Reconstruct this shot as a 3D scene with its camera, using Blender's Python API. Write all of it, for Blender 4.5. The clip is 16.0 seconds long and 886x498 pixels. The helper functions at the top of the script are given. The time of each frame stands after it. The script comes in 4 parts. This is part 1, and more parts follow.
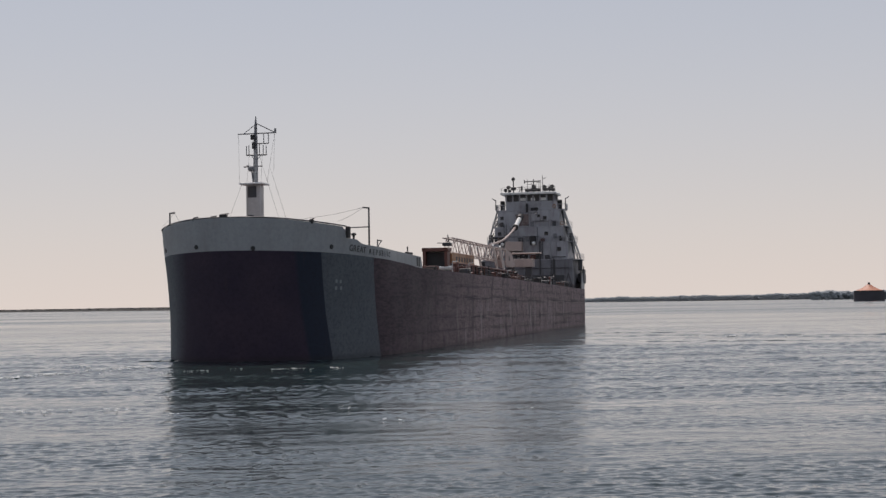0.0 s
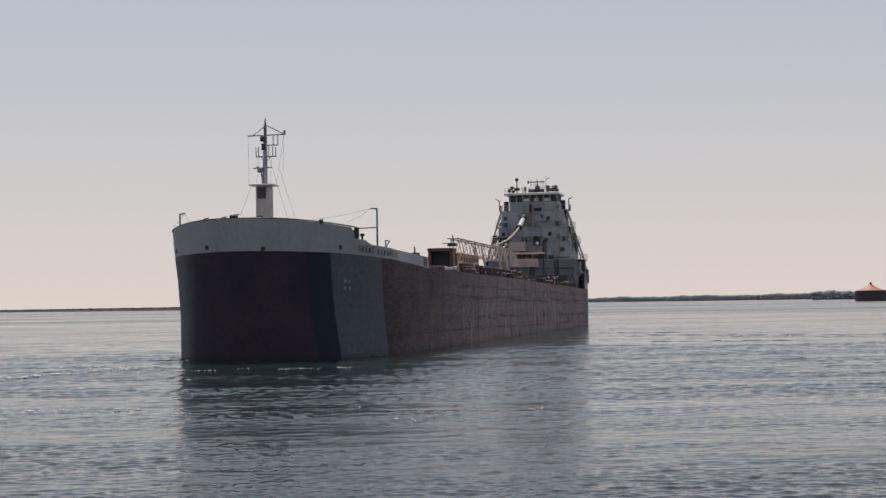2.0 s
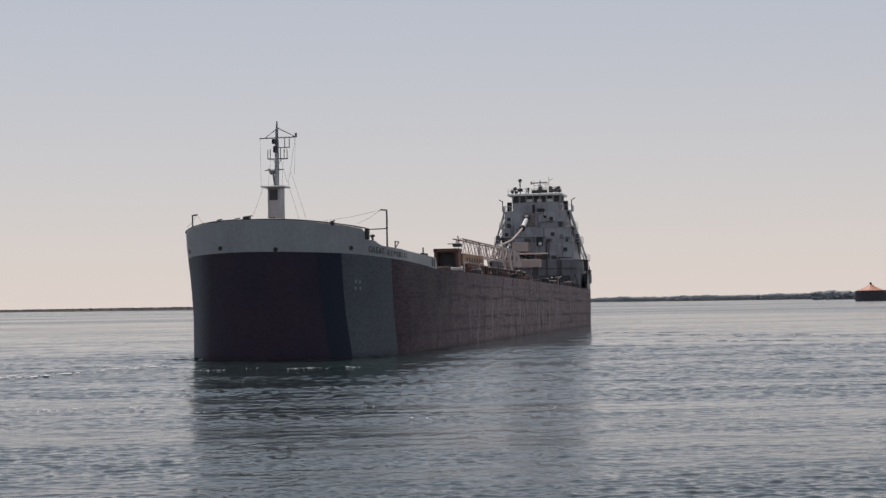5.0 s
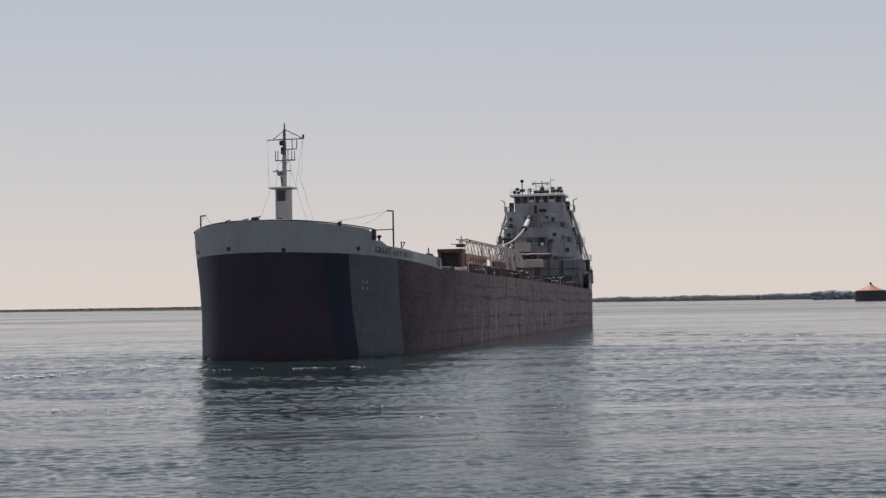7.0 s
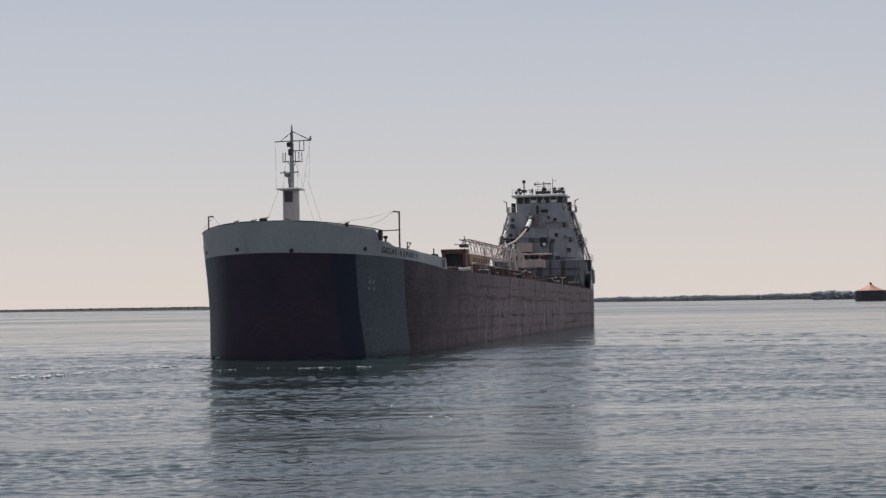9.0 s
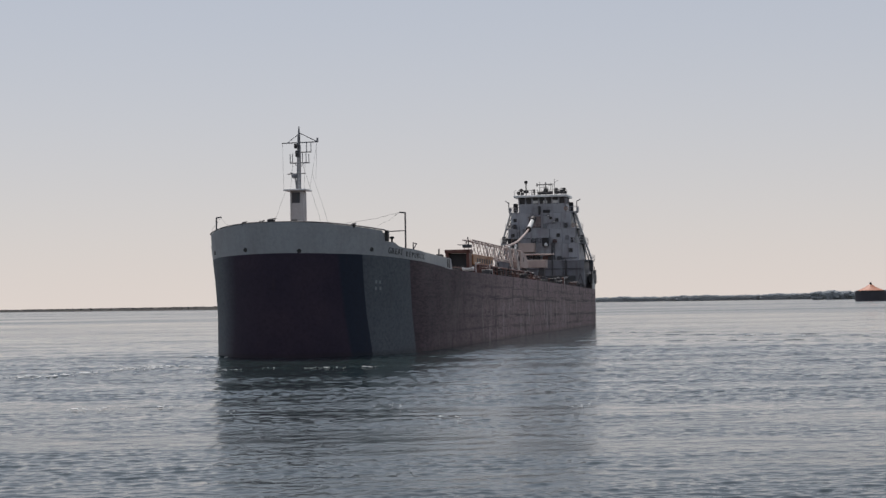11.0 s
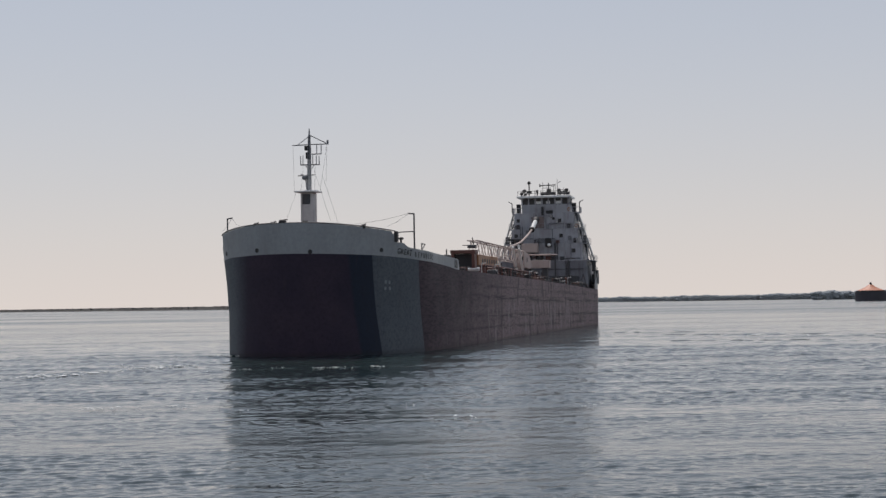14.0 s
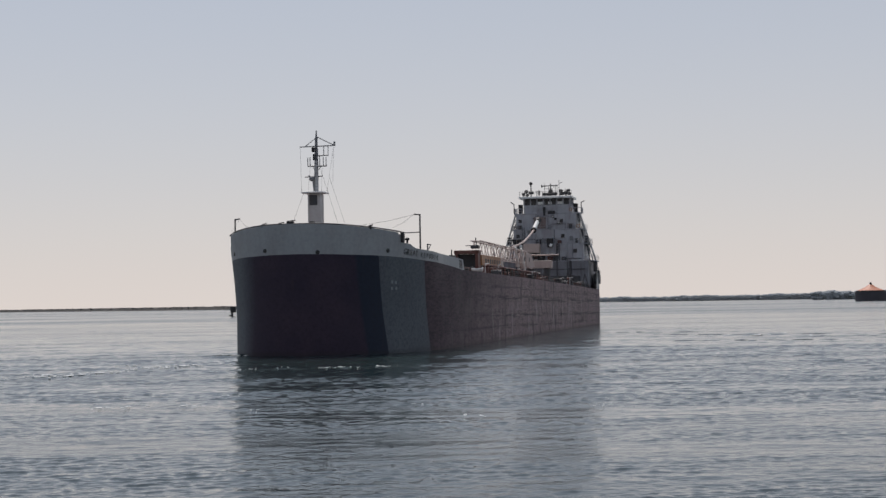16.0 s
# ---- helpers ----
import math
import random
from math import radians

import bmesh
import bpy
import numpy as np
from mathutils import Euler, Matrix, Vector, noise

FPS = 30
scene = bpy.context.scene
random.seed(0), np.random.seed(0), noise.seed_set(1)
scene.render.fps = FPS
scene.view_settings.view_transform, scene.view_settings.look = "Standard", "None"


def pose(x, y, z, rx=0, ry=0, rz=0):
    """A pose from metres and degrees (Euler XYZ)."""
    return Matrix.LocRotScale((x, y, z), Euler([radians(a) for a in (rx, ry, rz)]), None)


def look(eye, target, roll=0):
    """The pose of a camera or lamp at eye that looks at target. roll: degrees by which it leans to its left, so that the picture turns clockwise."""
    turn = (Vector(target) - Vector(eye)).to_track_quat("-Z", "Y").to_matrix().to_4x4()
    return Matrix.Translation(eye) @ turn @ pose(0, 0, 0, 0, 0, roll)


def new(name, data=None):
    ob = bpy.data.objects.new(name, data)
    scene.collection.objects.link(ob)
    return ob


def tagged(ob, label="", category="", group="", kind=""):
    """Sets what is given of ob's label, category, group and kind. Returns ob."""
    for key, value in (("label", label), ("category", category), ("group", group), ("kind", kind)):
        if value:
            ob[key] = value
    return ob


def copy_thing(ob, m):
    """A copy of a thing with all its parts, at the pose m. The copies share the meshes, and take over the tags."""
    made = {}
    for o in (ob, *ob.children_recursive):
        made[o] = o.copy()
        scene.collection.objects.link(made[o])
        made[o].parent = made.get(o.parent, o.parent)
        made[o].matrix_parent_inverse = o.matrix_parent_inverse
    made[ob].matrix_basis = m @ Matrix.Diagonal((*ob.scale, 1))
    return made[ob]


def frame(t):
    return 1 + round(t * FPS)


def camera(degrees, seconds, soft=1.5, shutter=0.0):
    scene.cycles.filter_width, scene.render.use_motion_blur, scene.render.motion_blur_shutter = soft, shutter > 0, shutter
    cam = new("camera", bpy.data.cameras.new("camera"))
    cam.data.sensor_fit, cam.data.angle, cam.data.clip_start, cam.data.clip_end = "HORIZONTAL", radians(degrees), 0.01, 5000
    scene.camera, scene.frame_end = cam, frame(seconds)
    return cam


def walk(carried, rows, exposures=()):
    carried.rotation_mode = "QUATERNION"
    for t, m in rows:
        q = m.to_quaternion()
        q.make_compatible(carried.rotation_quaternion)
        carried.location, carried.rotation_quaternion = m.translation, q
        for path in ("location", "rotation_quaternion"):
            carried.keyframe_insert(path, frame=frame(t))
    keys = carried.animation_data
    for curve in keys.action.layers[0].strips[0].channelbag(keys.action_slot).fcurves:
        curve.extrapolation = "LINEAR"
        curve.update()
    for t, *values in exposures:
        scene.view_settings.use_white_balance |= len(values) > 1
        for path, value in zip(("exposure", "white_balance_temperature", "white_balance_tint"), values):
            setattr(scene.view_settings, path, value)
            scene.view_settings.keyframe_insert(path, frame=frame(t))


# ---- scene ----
# camera on the quay, about 4.7 m over the water
EYE = (0.0, 0.0, 4.70)
PITCH, ROLL = 1.891, -0.945


def gaze(yaw):
    a, b = radians(yaw), radians(PITCH)
    return look(EYE, (math.sin(a) * math.cos(b), math.cos(a) * math.cos(b), EYE[2] + math.sin(b)), ROLL)


cam = camera(30.33, 16.0, soft=1.45)
walk(cam, [(0.0, gaze(0.053)), (0.5, gaze(0.024)), (1.0, gaze(0.019)), (1.5, gaze(0.006)), (2.0, gaze(0.0)), (9.0, gaze(0.0)), (16.0, gaze(0.0))],
     exposures=[(0.0, -0.02, 6480, 14.5), (7.0, -0.01, 6420, 13.5), (16.0, 0.0, 6290, 12.5)])

# ---- light ----
SUN_ELEV, SUN_AZ = radians(60), radians(-14)
world = bpy.data.worlds.new("sky")
scene.world = world
world.use_nodes = True
wn = world.node_tree.nodes
sky = wn.new("ShaderNodeTexSky")
sky.sky_type, sky.sun_disc = "NISHITA", False
sky.sun_elevation, sky.sun_rotation = SUN_ELEV, SUN_AZ
sky.altitude, sky.air_density, sky.dust_density, sky.ozone_density = 0, 1.0, 0.5, 1.0
pale = wn.new("ShaderNodeHueSaturation")  # summer haze, thick along the horizon, thin overhead
pale.inputs["Saturation"].default_value = 0.72
haze = wn.new("ShaderNodeMix")
haze.data_type = "RGBA"
veil = wn.new("ShaderNodeMix")  # thin even veil over the whole sky
veil.data_type = "RGBA"
veil.inputs[0].default_value, veil.inputs[7].default_value = 0.60, (5.4, 6.1, 6.95, 1)
haze.inputs[7].default_value = (9.4, 8.35, 7.4, 1)
height = wn.new("ShaderNodeSeparateXYZ")
above, fall, amount, share = (wn.new("ShaderNodeMath") for _ in range(4))
above.operation, fall.operation, amount.operation, share.operation = "MAXIMUM", "MULTIPLY", "EXPONENT", "MULTIPLY"
above.inputs[1].default_value, fall.inputs[1].default_value, share.inputs[1].default_value = 0.0, -8.0, 0.88
wl = world.node_tree.links
wl.new(wn.new("ShaderNodeTexCoord").outputs["Generated"], height.inputs[0])
wl.new(height.outputs[2], above.inputs[0]), wl.new(above.outputs[0], fall.inputs[0]), wl.new(fall.outputs[0], amount.inputs[0])
wl.new(amount.outputs[0], share.inputs[0]), wl.new(share.outputs[0], haze.inputs[0])
wl.new(sky.outputs[0], pale.inputs["Color"]), wl.new(pale.outputs[0], veil.inputs[6]), wl.new(veil.outputs[2], haze.inputs[6])
wl.new(haze.outputs[2], wn["Background"].inputs[0])
wn["Background"].inputs[1].default_value = 0.08
sun = new("sun", bpy.data.lights.new("sun", "SUN"))
sun.data.energy, sun.data.angle, sun.data.color = 3.0, radians(0.5), (1.0, 0.93, 0.84)
sun.matrix_world = look((0, 0, 0), (-math.sin(SUN_AZ) * math.cos(SUN_ELEV), -math.cos(SUN_AZ) * math.cos(SUN_ELEV), -math.sin(SUN_ELEV)))
sun.location = (-120, 400, 700)
scene.view_settings.exposure = 0.0


# ---- materials ----
class Nodes:
    """A short way to write node materials."""

    def __init__(self, name):
        self.mat = bpy.data.materials.new(name)
        self.mat.use_nodes = True
        self.tree = self.mat.node_tree
        self.bsdf = self.tree.nodes["Principled BSDF"]
        self.coord = self.add("ShaderNodeTexCoord").outputs["Object"]

    def add(self, kind, **settings):
        node = self.tree.nodes.new(kind)
        for key, value in settings.items():
            setattr(node, key, value)
        return node

    def put(self, socket, value):
        if isinstance(value, bpy.types.NodeSocket):
            self.tree.links.new(value, socket)
        elif isinstance(value, (tuple, list)) and len(value) == 3 and socket.type == "RGBA":
            socket.default_value = (*value, 1)
        else:
            socket.default_value = value

    def math(self, op, a, b=0.0, c=0.0):
        node = self.add("ShaderNodeMath", operation=op)
        for k, v in enumerate((a, b, c)):
            self.put(node.inputs[k], v)
        return node.outputs[0]

    def stretch(self, scale):
        node = self.add("ShaderNodeMapping")
        self.put(node.inputs["Vector"], self.coord)
        node.inputs["Scale"].default_value = scale
        return node.outputs[0]

    def noise(self, scale, detail=4.0, vector=None, rough=0.55):
        node = self.add("ShaderNodeTexNoise")
        self.put(node.inputs["Vector"], vector if vector is not None else self.coord)
        node.inputs["Scale"].default_value, node.inputs["Detail"].default_value = scale, detail
        node.inputs["Roughness"].default_value = rough
        return node.outputs[0]

    def ramp(self, value, lo, hi, a=0.0, b=1.0):
        node = self.add("ShaderNodeMapRange")
        for k, v in enumerate((value, lo, hi, a, b)):
            self.put(node.inputs[k], v)
        return node.outputs[0]

    def mix(self, factor, a, b, blend="MIX"):
        node = self.add("ShaderNodeMix", data_type="RGBA", blend_type=blend)
        self.put(node.inputs[0], factor), self.put(node.inputs[6], a), self.put(node.inputs[7], b)
        return node.outputs[2]

    def bump(self, height, strength, distance):
        node = self.add("ShaderNodeBump")
        node.inputs["Strength"].default_value, node.inputs["Distance"].default_value = strength, distance
        self.put(node.inputs["Height"], height)
        self.put(self.bsdf.inputs["Normal"], node.outputs[0])

    def finish(self, colour, roughness=0.5, metallic=0.0):
        self.put(self.bsdf.inputs["Base Color"], colour)
        self.put(self.bsdf.inputs["Roughness"], roughness)
        self.bsdf.inputs["Metallic"].default_value = metallic
        return self.mat


def painted(name, colour, worn, amount=0.5, rough=0.5, size=1.0, metallic=0.0):
    """Paint on steel with streaks, blotches and a slightly uneven skin."""
    n = Nodes(name)
    blotch = n.noise(0.35 * size, 5)
    streak = n.noise(1.6 * size, 4, n.stretch((1, 1, 0.12)))
    fine = n.noise(5 * size, 7, None, 0.8)
    wear = n.math("MULTIPLY", n.ramp(n.math("ADD", n.math("MULTIPLY", blotch, 0.5), n.math("MULTIPLY", streak, 0.5)), 0.45, 0.72), amount)
    c = n.mix(wear, colour, worn)
    c = n.mix(n.ramp(fine, 0.42, 0.66, 0.0, 0.45), c, tuple(v * 0.6 for v in colour))
    n.bump(n.math("ADD", blotch, n.math("MULTIPLY", fine, 0.15)), 0.25, 0.05)
    return n.finish(c, n.ramp(blotch, 0.3, 0.7, rough - 0.1, rough + 0.12), metallic)


def hull_paint():
    """Oxide red sides, a darker bow front, a slanted pale band round each shoulder, a dark blue one to port, a painted
    sheen to starboard, rust, scuffs and plate seams.
    """
    n = Nodes("hull_paint")
    xyz = n.add("ShaderNodeSeparateXYZ")
    n.put(xyz.inputs[0], n.coord)
    s, z = xyz.outputs[1], xyz.outputs[2]
    up = n.math("MINIMUM", n.math("MAXIMUM", z, 0.0), 9.2)
    # starboard: pale band moved forward, its soft edge a painted sheen
    back = n.math("ADD", n.math("ADD", s, n.math("MULTIPLY", up, 0.205)), n.ramp(xyz.outputs[0], -2.0, -4.0, 0.0, 1.7))
    navy_edge = n.math("MULTIPLY", n.ramp(back, 9.25, 9.55), n.ramp(xyz.outputs[0], -1.0, 1.0))
    pale_edge = n.ramp(back, n.ramp(xyz.outputs[0], -2.0, 0.0, 10.4, 11.44), n.ramp(xyz.outputs[0], -2.0, 0.0, 12.6, 11.49))
    red_edge = n.ramp(back, 18.70, 18.75)
    blotch = n.noise(0.22, 5)
    streak = n.noise(0.9, 5, n.stretch((1, 1, 0.07)), 0.65)
    scuff = n.noise(0.5, 6, n.stretch((0.3, 0.10, 1.5)), 0.7)
    fine = n.noise(6.0, 4)
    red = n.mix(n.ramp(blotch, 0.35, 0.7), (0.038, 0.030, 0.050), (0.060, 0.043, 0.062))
    pale = n.mix(n.ramp(blotch, 0.3, 0.7), (0.098, 0.112, 0.130), (0.130, 0.145, 0.160))
    navy = (0.024, 0.031, 0.050)
    grain = n.noise(1.0, 9, n.stretch((1, 0.75, 4.6)), 0.85)
    ticks = n.noise(1.0, 6, n.stretch((1, 0.55, 0.30)), 0.75)
    rub = n.noise(1.0, 6, n.stretch((1, 0.07, 3.0)), 0.75)
    side = n.mix(n.ramp(blotch, 0.35, 0.65), (0.255, 0.180, 0.190), (0.335, 0.250, 0.250))
    side = n.mix(n.ramp(streak, 0.52, 0.70, 0.0, 0.35), side, (0.390, 0.305, 0.290))
    side = n.mix(n.ramp(grain, 0.47, 0.58, 0.0, 0.75), side, (0.105, 0.072, 0.080))
    side = n.mix(n.ramp(ticks, 0.54, 0.60, 0.0, 0.75), side, (0.066, 0.046, 0.054))
    # rows of rubbed dark dashes, and short pale drips below them
    for level, wide, strength in ((5.1, 0.55, 0.95), (2.9, 0.45, 0.85), (6.4, 0.35, 0.6), (1.5, 0.4, 0.6)):
        off = n.math("ABSOLUTE", n.math("SUBTRACT", n.math("ADD", z, n.math("MULTIPLY", s, 0.006)), level + 0.5))
        row = n.math("MULTIPLY", n.ramp(off, 0.0, wide, 1.0, 0.0), n.ramp(rub, 0.47, 0.52, 0.0, strength))
        side = n.mix(row, side, (0.030, 0.022, 0.028))
    drip = n.noise(1.0, 5, n.stretch((1, 0.9, 0.16)), 0.7)
    side = n.mix(n.math("MULTIPLY", n.ramp(drip, 0.55, 0.62, 0.0, 0.6), n.ramp(z, 5.4, 4.0)), side, (0.42, 0.36, 0.345))
    side = n.mix(n.ramp(scuff, 0.60, 0.68, 0.0, 0.4), side, (0.034, 0.024, 0.028))
    # the side gets darker towards the bow, with an uneven edge
    fore_dark = n.ramp(n.math("ADD", n.math("SUBTRACT", s, n.math("MULTIPLY", z, 2.2)), n.math("MULTIPLY", n.noise(0.15, 4), 26.0)), 34.0, 78.0, 0.95, 0.0)
    side = n.mix(fore_dark, side, n.mix(n.ramp(grain, 0.46, 0.58), (0.070, 0.046, 0.058), (0.030, 0.021, 0.030)))
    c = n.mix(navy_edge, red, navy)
    c = n.mix(pale_edge, c, pale)
    speck = n.noise(3.5, 8, None, 0.85)
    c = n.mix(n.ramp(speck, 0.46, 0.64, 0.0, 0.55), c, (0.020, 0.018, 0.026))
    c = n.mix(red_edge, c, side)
    c = n.mix(n.ramp(streak, 0.62, 0.78, 0.0, 0.25), c, (0.075, 0.050, 0.045))
    # weld seams of the shell plating
    seam = n.add("ShaderNodeTexBrick")
    flip = n.add("ShaderNodeCombineXYZ")
    n.put(flip.inputs[0], s), n.put(flip.inputs[1], z)
    n.put(seam.inputs["Vector"], flip.outputs[0])
    for key, v in (("Scale", 1.0), ("Mortar Size", 0.10), ("Brick Width", 13.0), ("Row Height", 1.75), ("Mortar Smooth", 0.8)):
        seam.inputs[key].default_value = v
    c = n.mix(n.math("MULTIPLY", n.math("MULTIPLY", seam.outputs["Fac"], red_edge), n.ramp(n.noise(0.6, 4), 0.45, 0.60, 0.0, 0.5)), c, (0.026, 0.019, 0.022))
    # damp band above the water
    c = n.mix(n.ramp(n.math("ADD", z, n.math("MULTIPLY", blotch, 0.5)), 0.75, 0.45, 0.0, 0.3), c, (0.03, 0.027, 0.022))
    dents = n.math("ADD", n.math("MULTIPLY", blotch, 1.0), n.math("ADD", n.math("MULTIPLY", fine, 0.06), n.math("MULTIPLY", seam.outputs["Fac"], 0.05)))
    n.bump(dents, 0.35, 0.10)
    n.bsdf.inputs["Specular IOR Level"].default_value = 0.14
    return n.finish(c, n.ramp(blotch, 0.3, 0.7, 0.55, 0.7))


def water_skin():
    """Lake water: calm in the lee of the quay, rougher out on the open lake."""
    n = Nodes("lake_water")
    flat = n.add("ShaderNodeVectorMath", operation="LENGTH")
    n.put(flat.inputs[0], n.coord)
    out = n.ramp(flat.outputs["Value"], 130.0, 650.0)
    a = n.noise(4.2, 3, n.stretch((0.6, 1.0, 1.0)))
    b = n.noise(12.0, 3, n.stretch((0.6, 1.0, 1.0)))
    c = n.noise(1.3, 3, n.stretch((0.6, 1.0, 1.0)))
    d = n.noise(0.28, 2, n.stretch((0.5, 1.0, 1.0)))
    gust = n.ramp(n.noise(0.06, 6, n.stretch((0.35, 1.0, 1.0)), 0.65), 0.35, 0.65, 0.40, 1.25)
    far_gust = n.ramp(n.noise(0.012, 5, n.stretch((0.25, 1.0, 1.0)), 0.6), 0.38, 0.62, 0.35, 1.5)
    height = n.math("MULTIPLY_ADD", d, 4.0, n.math("MULTIPLY_ADD", c, 0.9, n.math("MULTIPLY_ADD", b, 0.30, a)))
    swell = n.math("MULTIPLY", gust, n.math("MULTIPLY_ADD", n.math("MULTIPLY", out, far_gust), 1.0, 1.0))
    n.bump(n.math("MULTIPLY", height, swell), 0.8, 0.022)
    silt = n.mix(n.ramp(n.noise(0.05, 4), 0.35, 0.65), (0.018, 0.030, 0.031), (0.024, 0.036, 0.035))
    n.bsdf.inputs["IOR"].default_value = 1.333
    rough = n.ramp(gust, 0.4, 1.25, 0.03, 0.09)
    return n.finish(silt, n.math("MULTIPLY_ADD", n.math("MULTIPLY", out, far_gust), 0.11, rough))


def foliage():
    n = Nodes("hazed_foliage")
    # the haze of distance is put into this pale blue-grey leaf colour
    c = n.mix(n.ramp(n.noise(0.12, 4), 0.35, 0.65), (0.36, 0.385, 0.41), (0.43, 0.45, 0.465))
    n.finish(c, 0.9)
    leaf = n.add("ShaderNodeBsdfTranslucent")
    n.put(leaf.inputs["Color"], c)
    both = n.add("ShaderNodeMixShader")
    both.inputs[0].default_value = 0.2
    n.put(both.inputs[1], n.bsdf.outputs[0]), n.put(both.inputs[2], leaf.outputs[0])
    n.put(n.tree.nodes["Material Output"].inputs["Surface"], both.outputs[0])
    return n.mat


def rock():
    n = Nodes("armour_stone")
    c = n.mix(n.ramp(n.noise(0.4, 4), 0.35, 0.65), (0.022, 0.020, 0.018), (0.055, 0.05, 0.045))
    return n.finish(c, 0.9)


def copper():
    n = Nodes("roof_tile_red")
    c = n.mix(n.ramp(n.noise(0.5, 4), 0.35, 0.65), (0.42, 0.155, 0.085), (0.52, 0.22, 0.13))
    return n.finish(c, 0.55)


def glass():
    n = Nodes("window_glass")
    n.bsdf.inputs["Specular IOR Level"].default_value = 0.25
    return n.finish(n.mix(n.ramp(n.noise(1.2, 3), 0.4, 0.6), (0.012, 0.013, 0.017), (0.045, 0.045, 0.05)), 0.14)


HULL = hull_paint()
GREY = painted("light_grey_paint", (0.325, 0.342, 0.36), (0.20, 0.195, 0.19), 0.6, 0.5, 0.6)
WHITE = painted("white_paint", (0.58, 0.57, 0.56), (0.30, 0.23, 0.20), 0.7, 0.5, 1.0)
HOUSE = painted("deckhouse_paint", (0.40, 0.405, 0.435), (0.16, 0.125, 0.13), 0.9, 0.5, 1.1)
# darker grey, used on the lowest tier of the deckhouse
SLATE = painted("slate_grey_tier", (0.20, 0.20, 0.222), (0.085, 0.07, 0.072), 0.85, 0.55, 1.0)
DARK = painted("black_steel", (0.018, 0.018, 0.02), (0.05, 0.035, 0.03), 0.6, 0.6, 2.0)
MIDGREY = painted("mid_grey_steel", (0.20, 0.205, 0.22), (0.14, 0.11, 0.10), 0.5, 0.55, 2.0)
GREYDARK = painted("dark_grey_steel", (0.06, 0.062, 0.068), (0.10, 0.07, 0.055), 0.6, 0.6, 2.0)
BROWN = painted("oxide_brown_paint", (0.135, 0.055, 0.042), (0.06, 0.035, 0.03), 0.8, 0.6, 1.0)
RUST = painted("rust_red_steel", (0.23, 0.125, 0.11), (0.10, 0.06, 0.055), 0.8, 0.65, 1.5)
STAINED = painted("rust_stained_grey", (0.22, 0.165, 0.155), (0.10, 0.065, 0.055), 0.9, 0.6, 2.0)
ORANGE = painted("faded_orange_paint", (0.36, 0.175, 0.075), (0.16, 0.07, 0.045), 0.7, 0.55, 1.0)
BUFF = painted("buff_pink_paint", (0.52, 0.42, 0.38), (0.27, 0.18, 0.15), 0.5, 0.55, 1.0)
DECK = painted("deck_oxide", (0.09, 0.045, 0.038), (0.06, 0.05, 0.045), 0.7, 0.7, 1.0)
LAMPWHITE = painted("bright_white_paint", (0.82, 0.82, 0.80), (0.6, 0.55, 0.5), 0.3, 0.35, 1.0)
EMBLEM = painted("faded_emblem_paint", (0.21, 0.23, 0.25), (0.14, 0.155, 0.17), 0.8, 0.6, 3.0)
GLASS, WATER, FOLIAGE, ROCK, COPPER = glass(), water_skin(), foliage(), rock(), copper()
CRIB = painted("dark_concrete", (0.066, 0.060, 0.072), (0.05, 0.045, 0.045), 0.6, 0.8, 0.3)


# ---- mesh helpers ----
def part(name, bm, material, parent=None, label="", smooth=False):
    bmesh.ops.recalc_face_normals(bm, faces=bm.faces)
    me = bpy.data.meshes.new(name)
    bm.to_mesh(me)
    bm.free()
    me.materials.append(material)
    if smooth:
        me.shade_smooth()
    ob = new(name, me)
    while parent and parent.parent and parent.parent.parent:  # thing > part > sub-part, no deeper
        parent = parent.parent
    ob.parent = parent
    if label:
        ob["label"] = label
    return ob


def box(bm, x0, x1, y0, y1, z0, z1, bevel=0.0):
    made = bmesh.ops.create_cube(bm, size=1.0, matrix=Matrix.LocRotScale(((x0 + x1) / 2, (y0 + y1) / 2, (z0 + z1) / 2), None, (abs(x1 - x0), abs(y1 - y0), abs(z1 - z0))))
    if bevel:
        edges = list({e for v in made["verts"] for e in v.link_edges})
        bmesh.ops.bevel(bm, geom=edges, offset=bevel, segments=2, affect="EDGES", profile=0.5)
    return bm


def rod(bm, a, b, r, r2=None, seg=8):
    a, b = Vector(a), Vector(b)
    turn = (b - a).to_track_quat("Z", "Y").to_matrix().to_4x4()
    bmesh.ops.create_cone(bm, cap_ends=True, segments=seg, radius1=r, radius2=r if r2 is None else r2, depth=(b - a).length, matrix=Matrix.Translation((a + b) / 2) @ turn)
    return bm


def ball(bm, c, r, squash=1.0, sub=2):
    bmesh.ops.create_icosphere(bm, subdivisions=sub, radius=r, matrix=Matrix.LocRotScale(c, None, (1, 1, squash)))
    return bm


def prism(bm, outline, x0, x1):
    """A plate: an outline of (y, z) drawn out from x0 to x1."""
    a = [bm.verts.new((x0, y, z)) for y, z in outline]
    b = [bm.verts.new((x1, y, z)) for y, z in outline]
    bm.faces.new(a), bm.faces.new(b[::-1])
    for k in range(len(a)):
        j = (k + 1) % len(a)
        bm.faces.new((a[k], b[k], b[j], a[j]))
    return bm


def lerp_table(table, v):
    for (a, fa), (b, fb) in zip(table, table[1:]):
        if v <= b:
            return fa + (fb - fa) * max(0.0, (v - a) / (b - a))
    return table[-1][1]


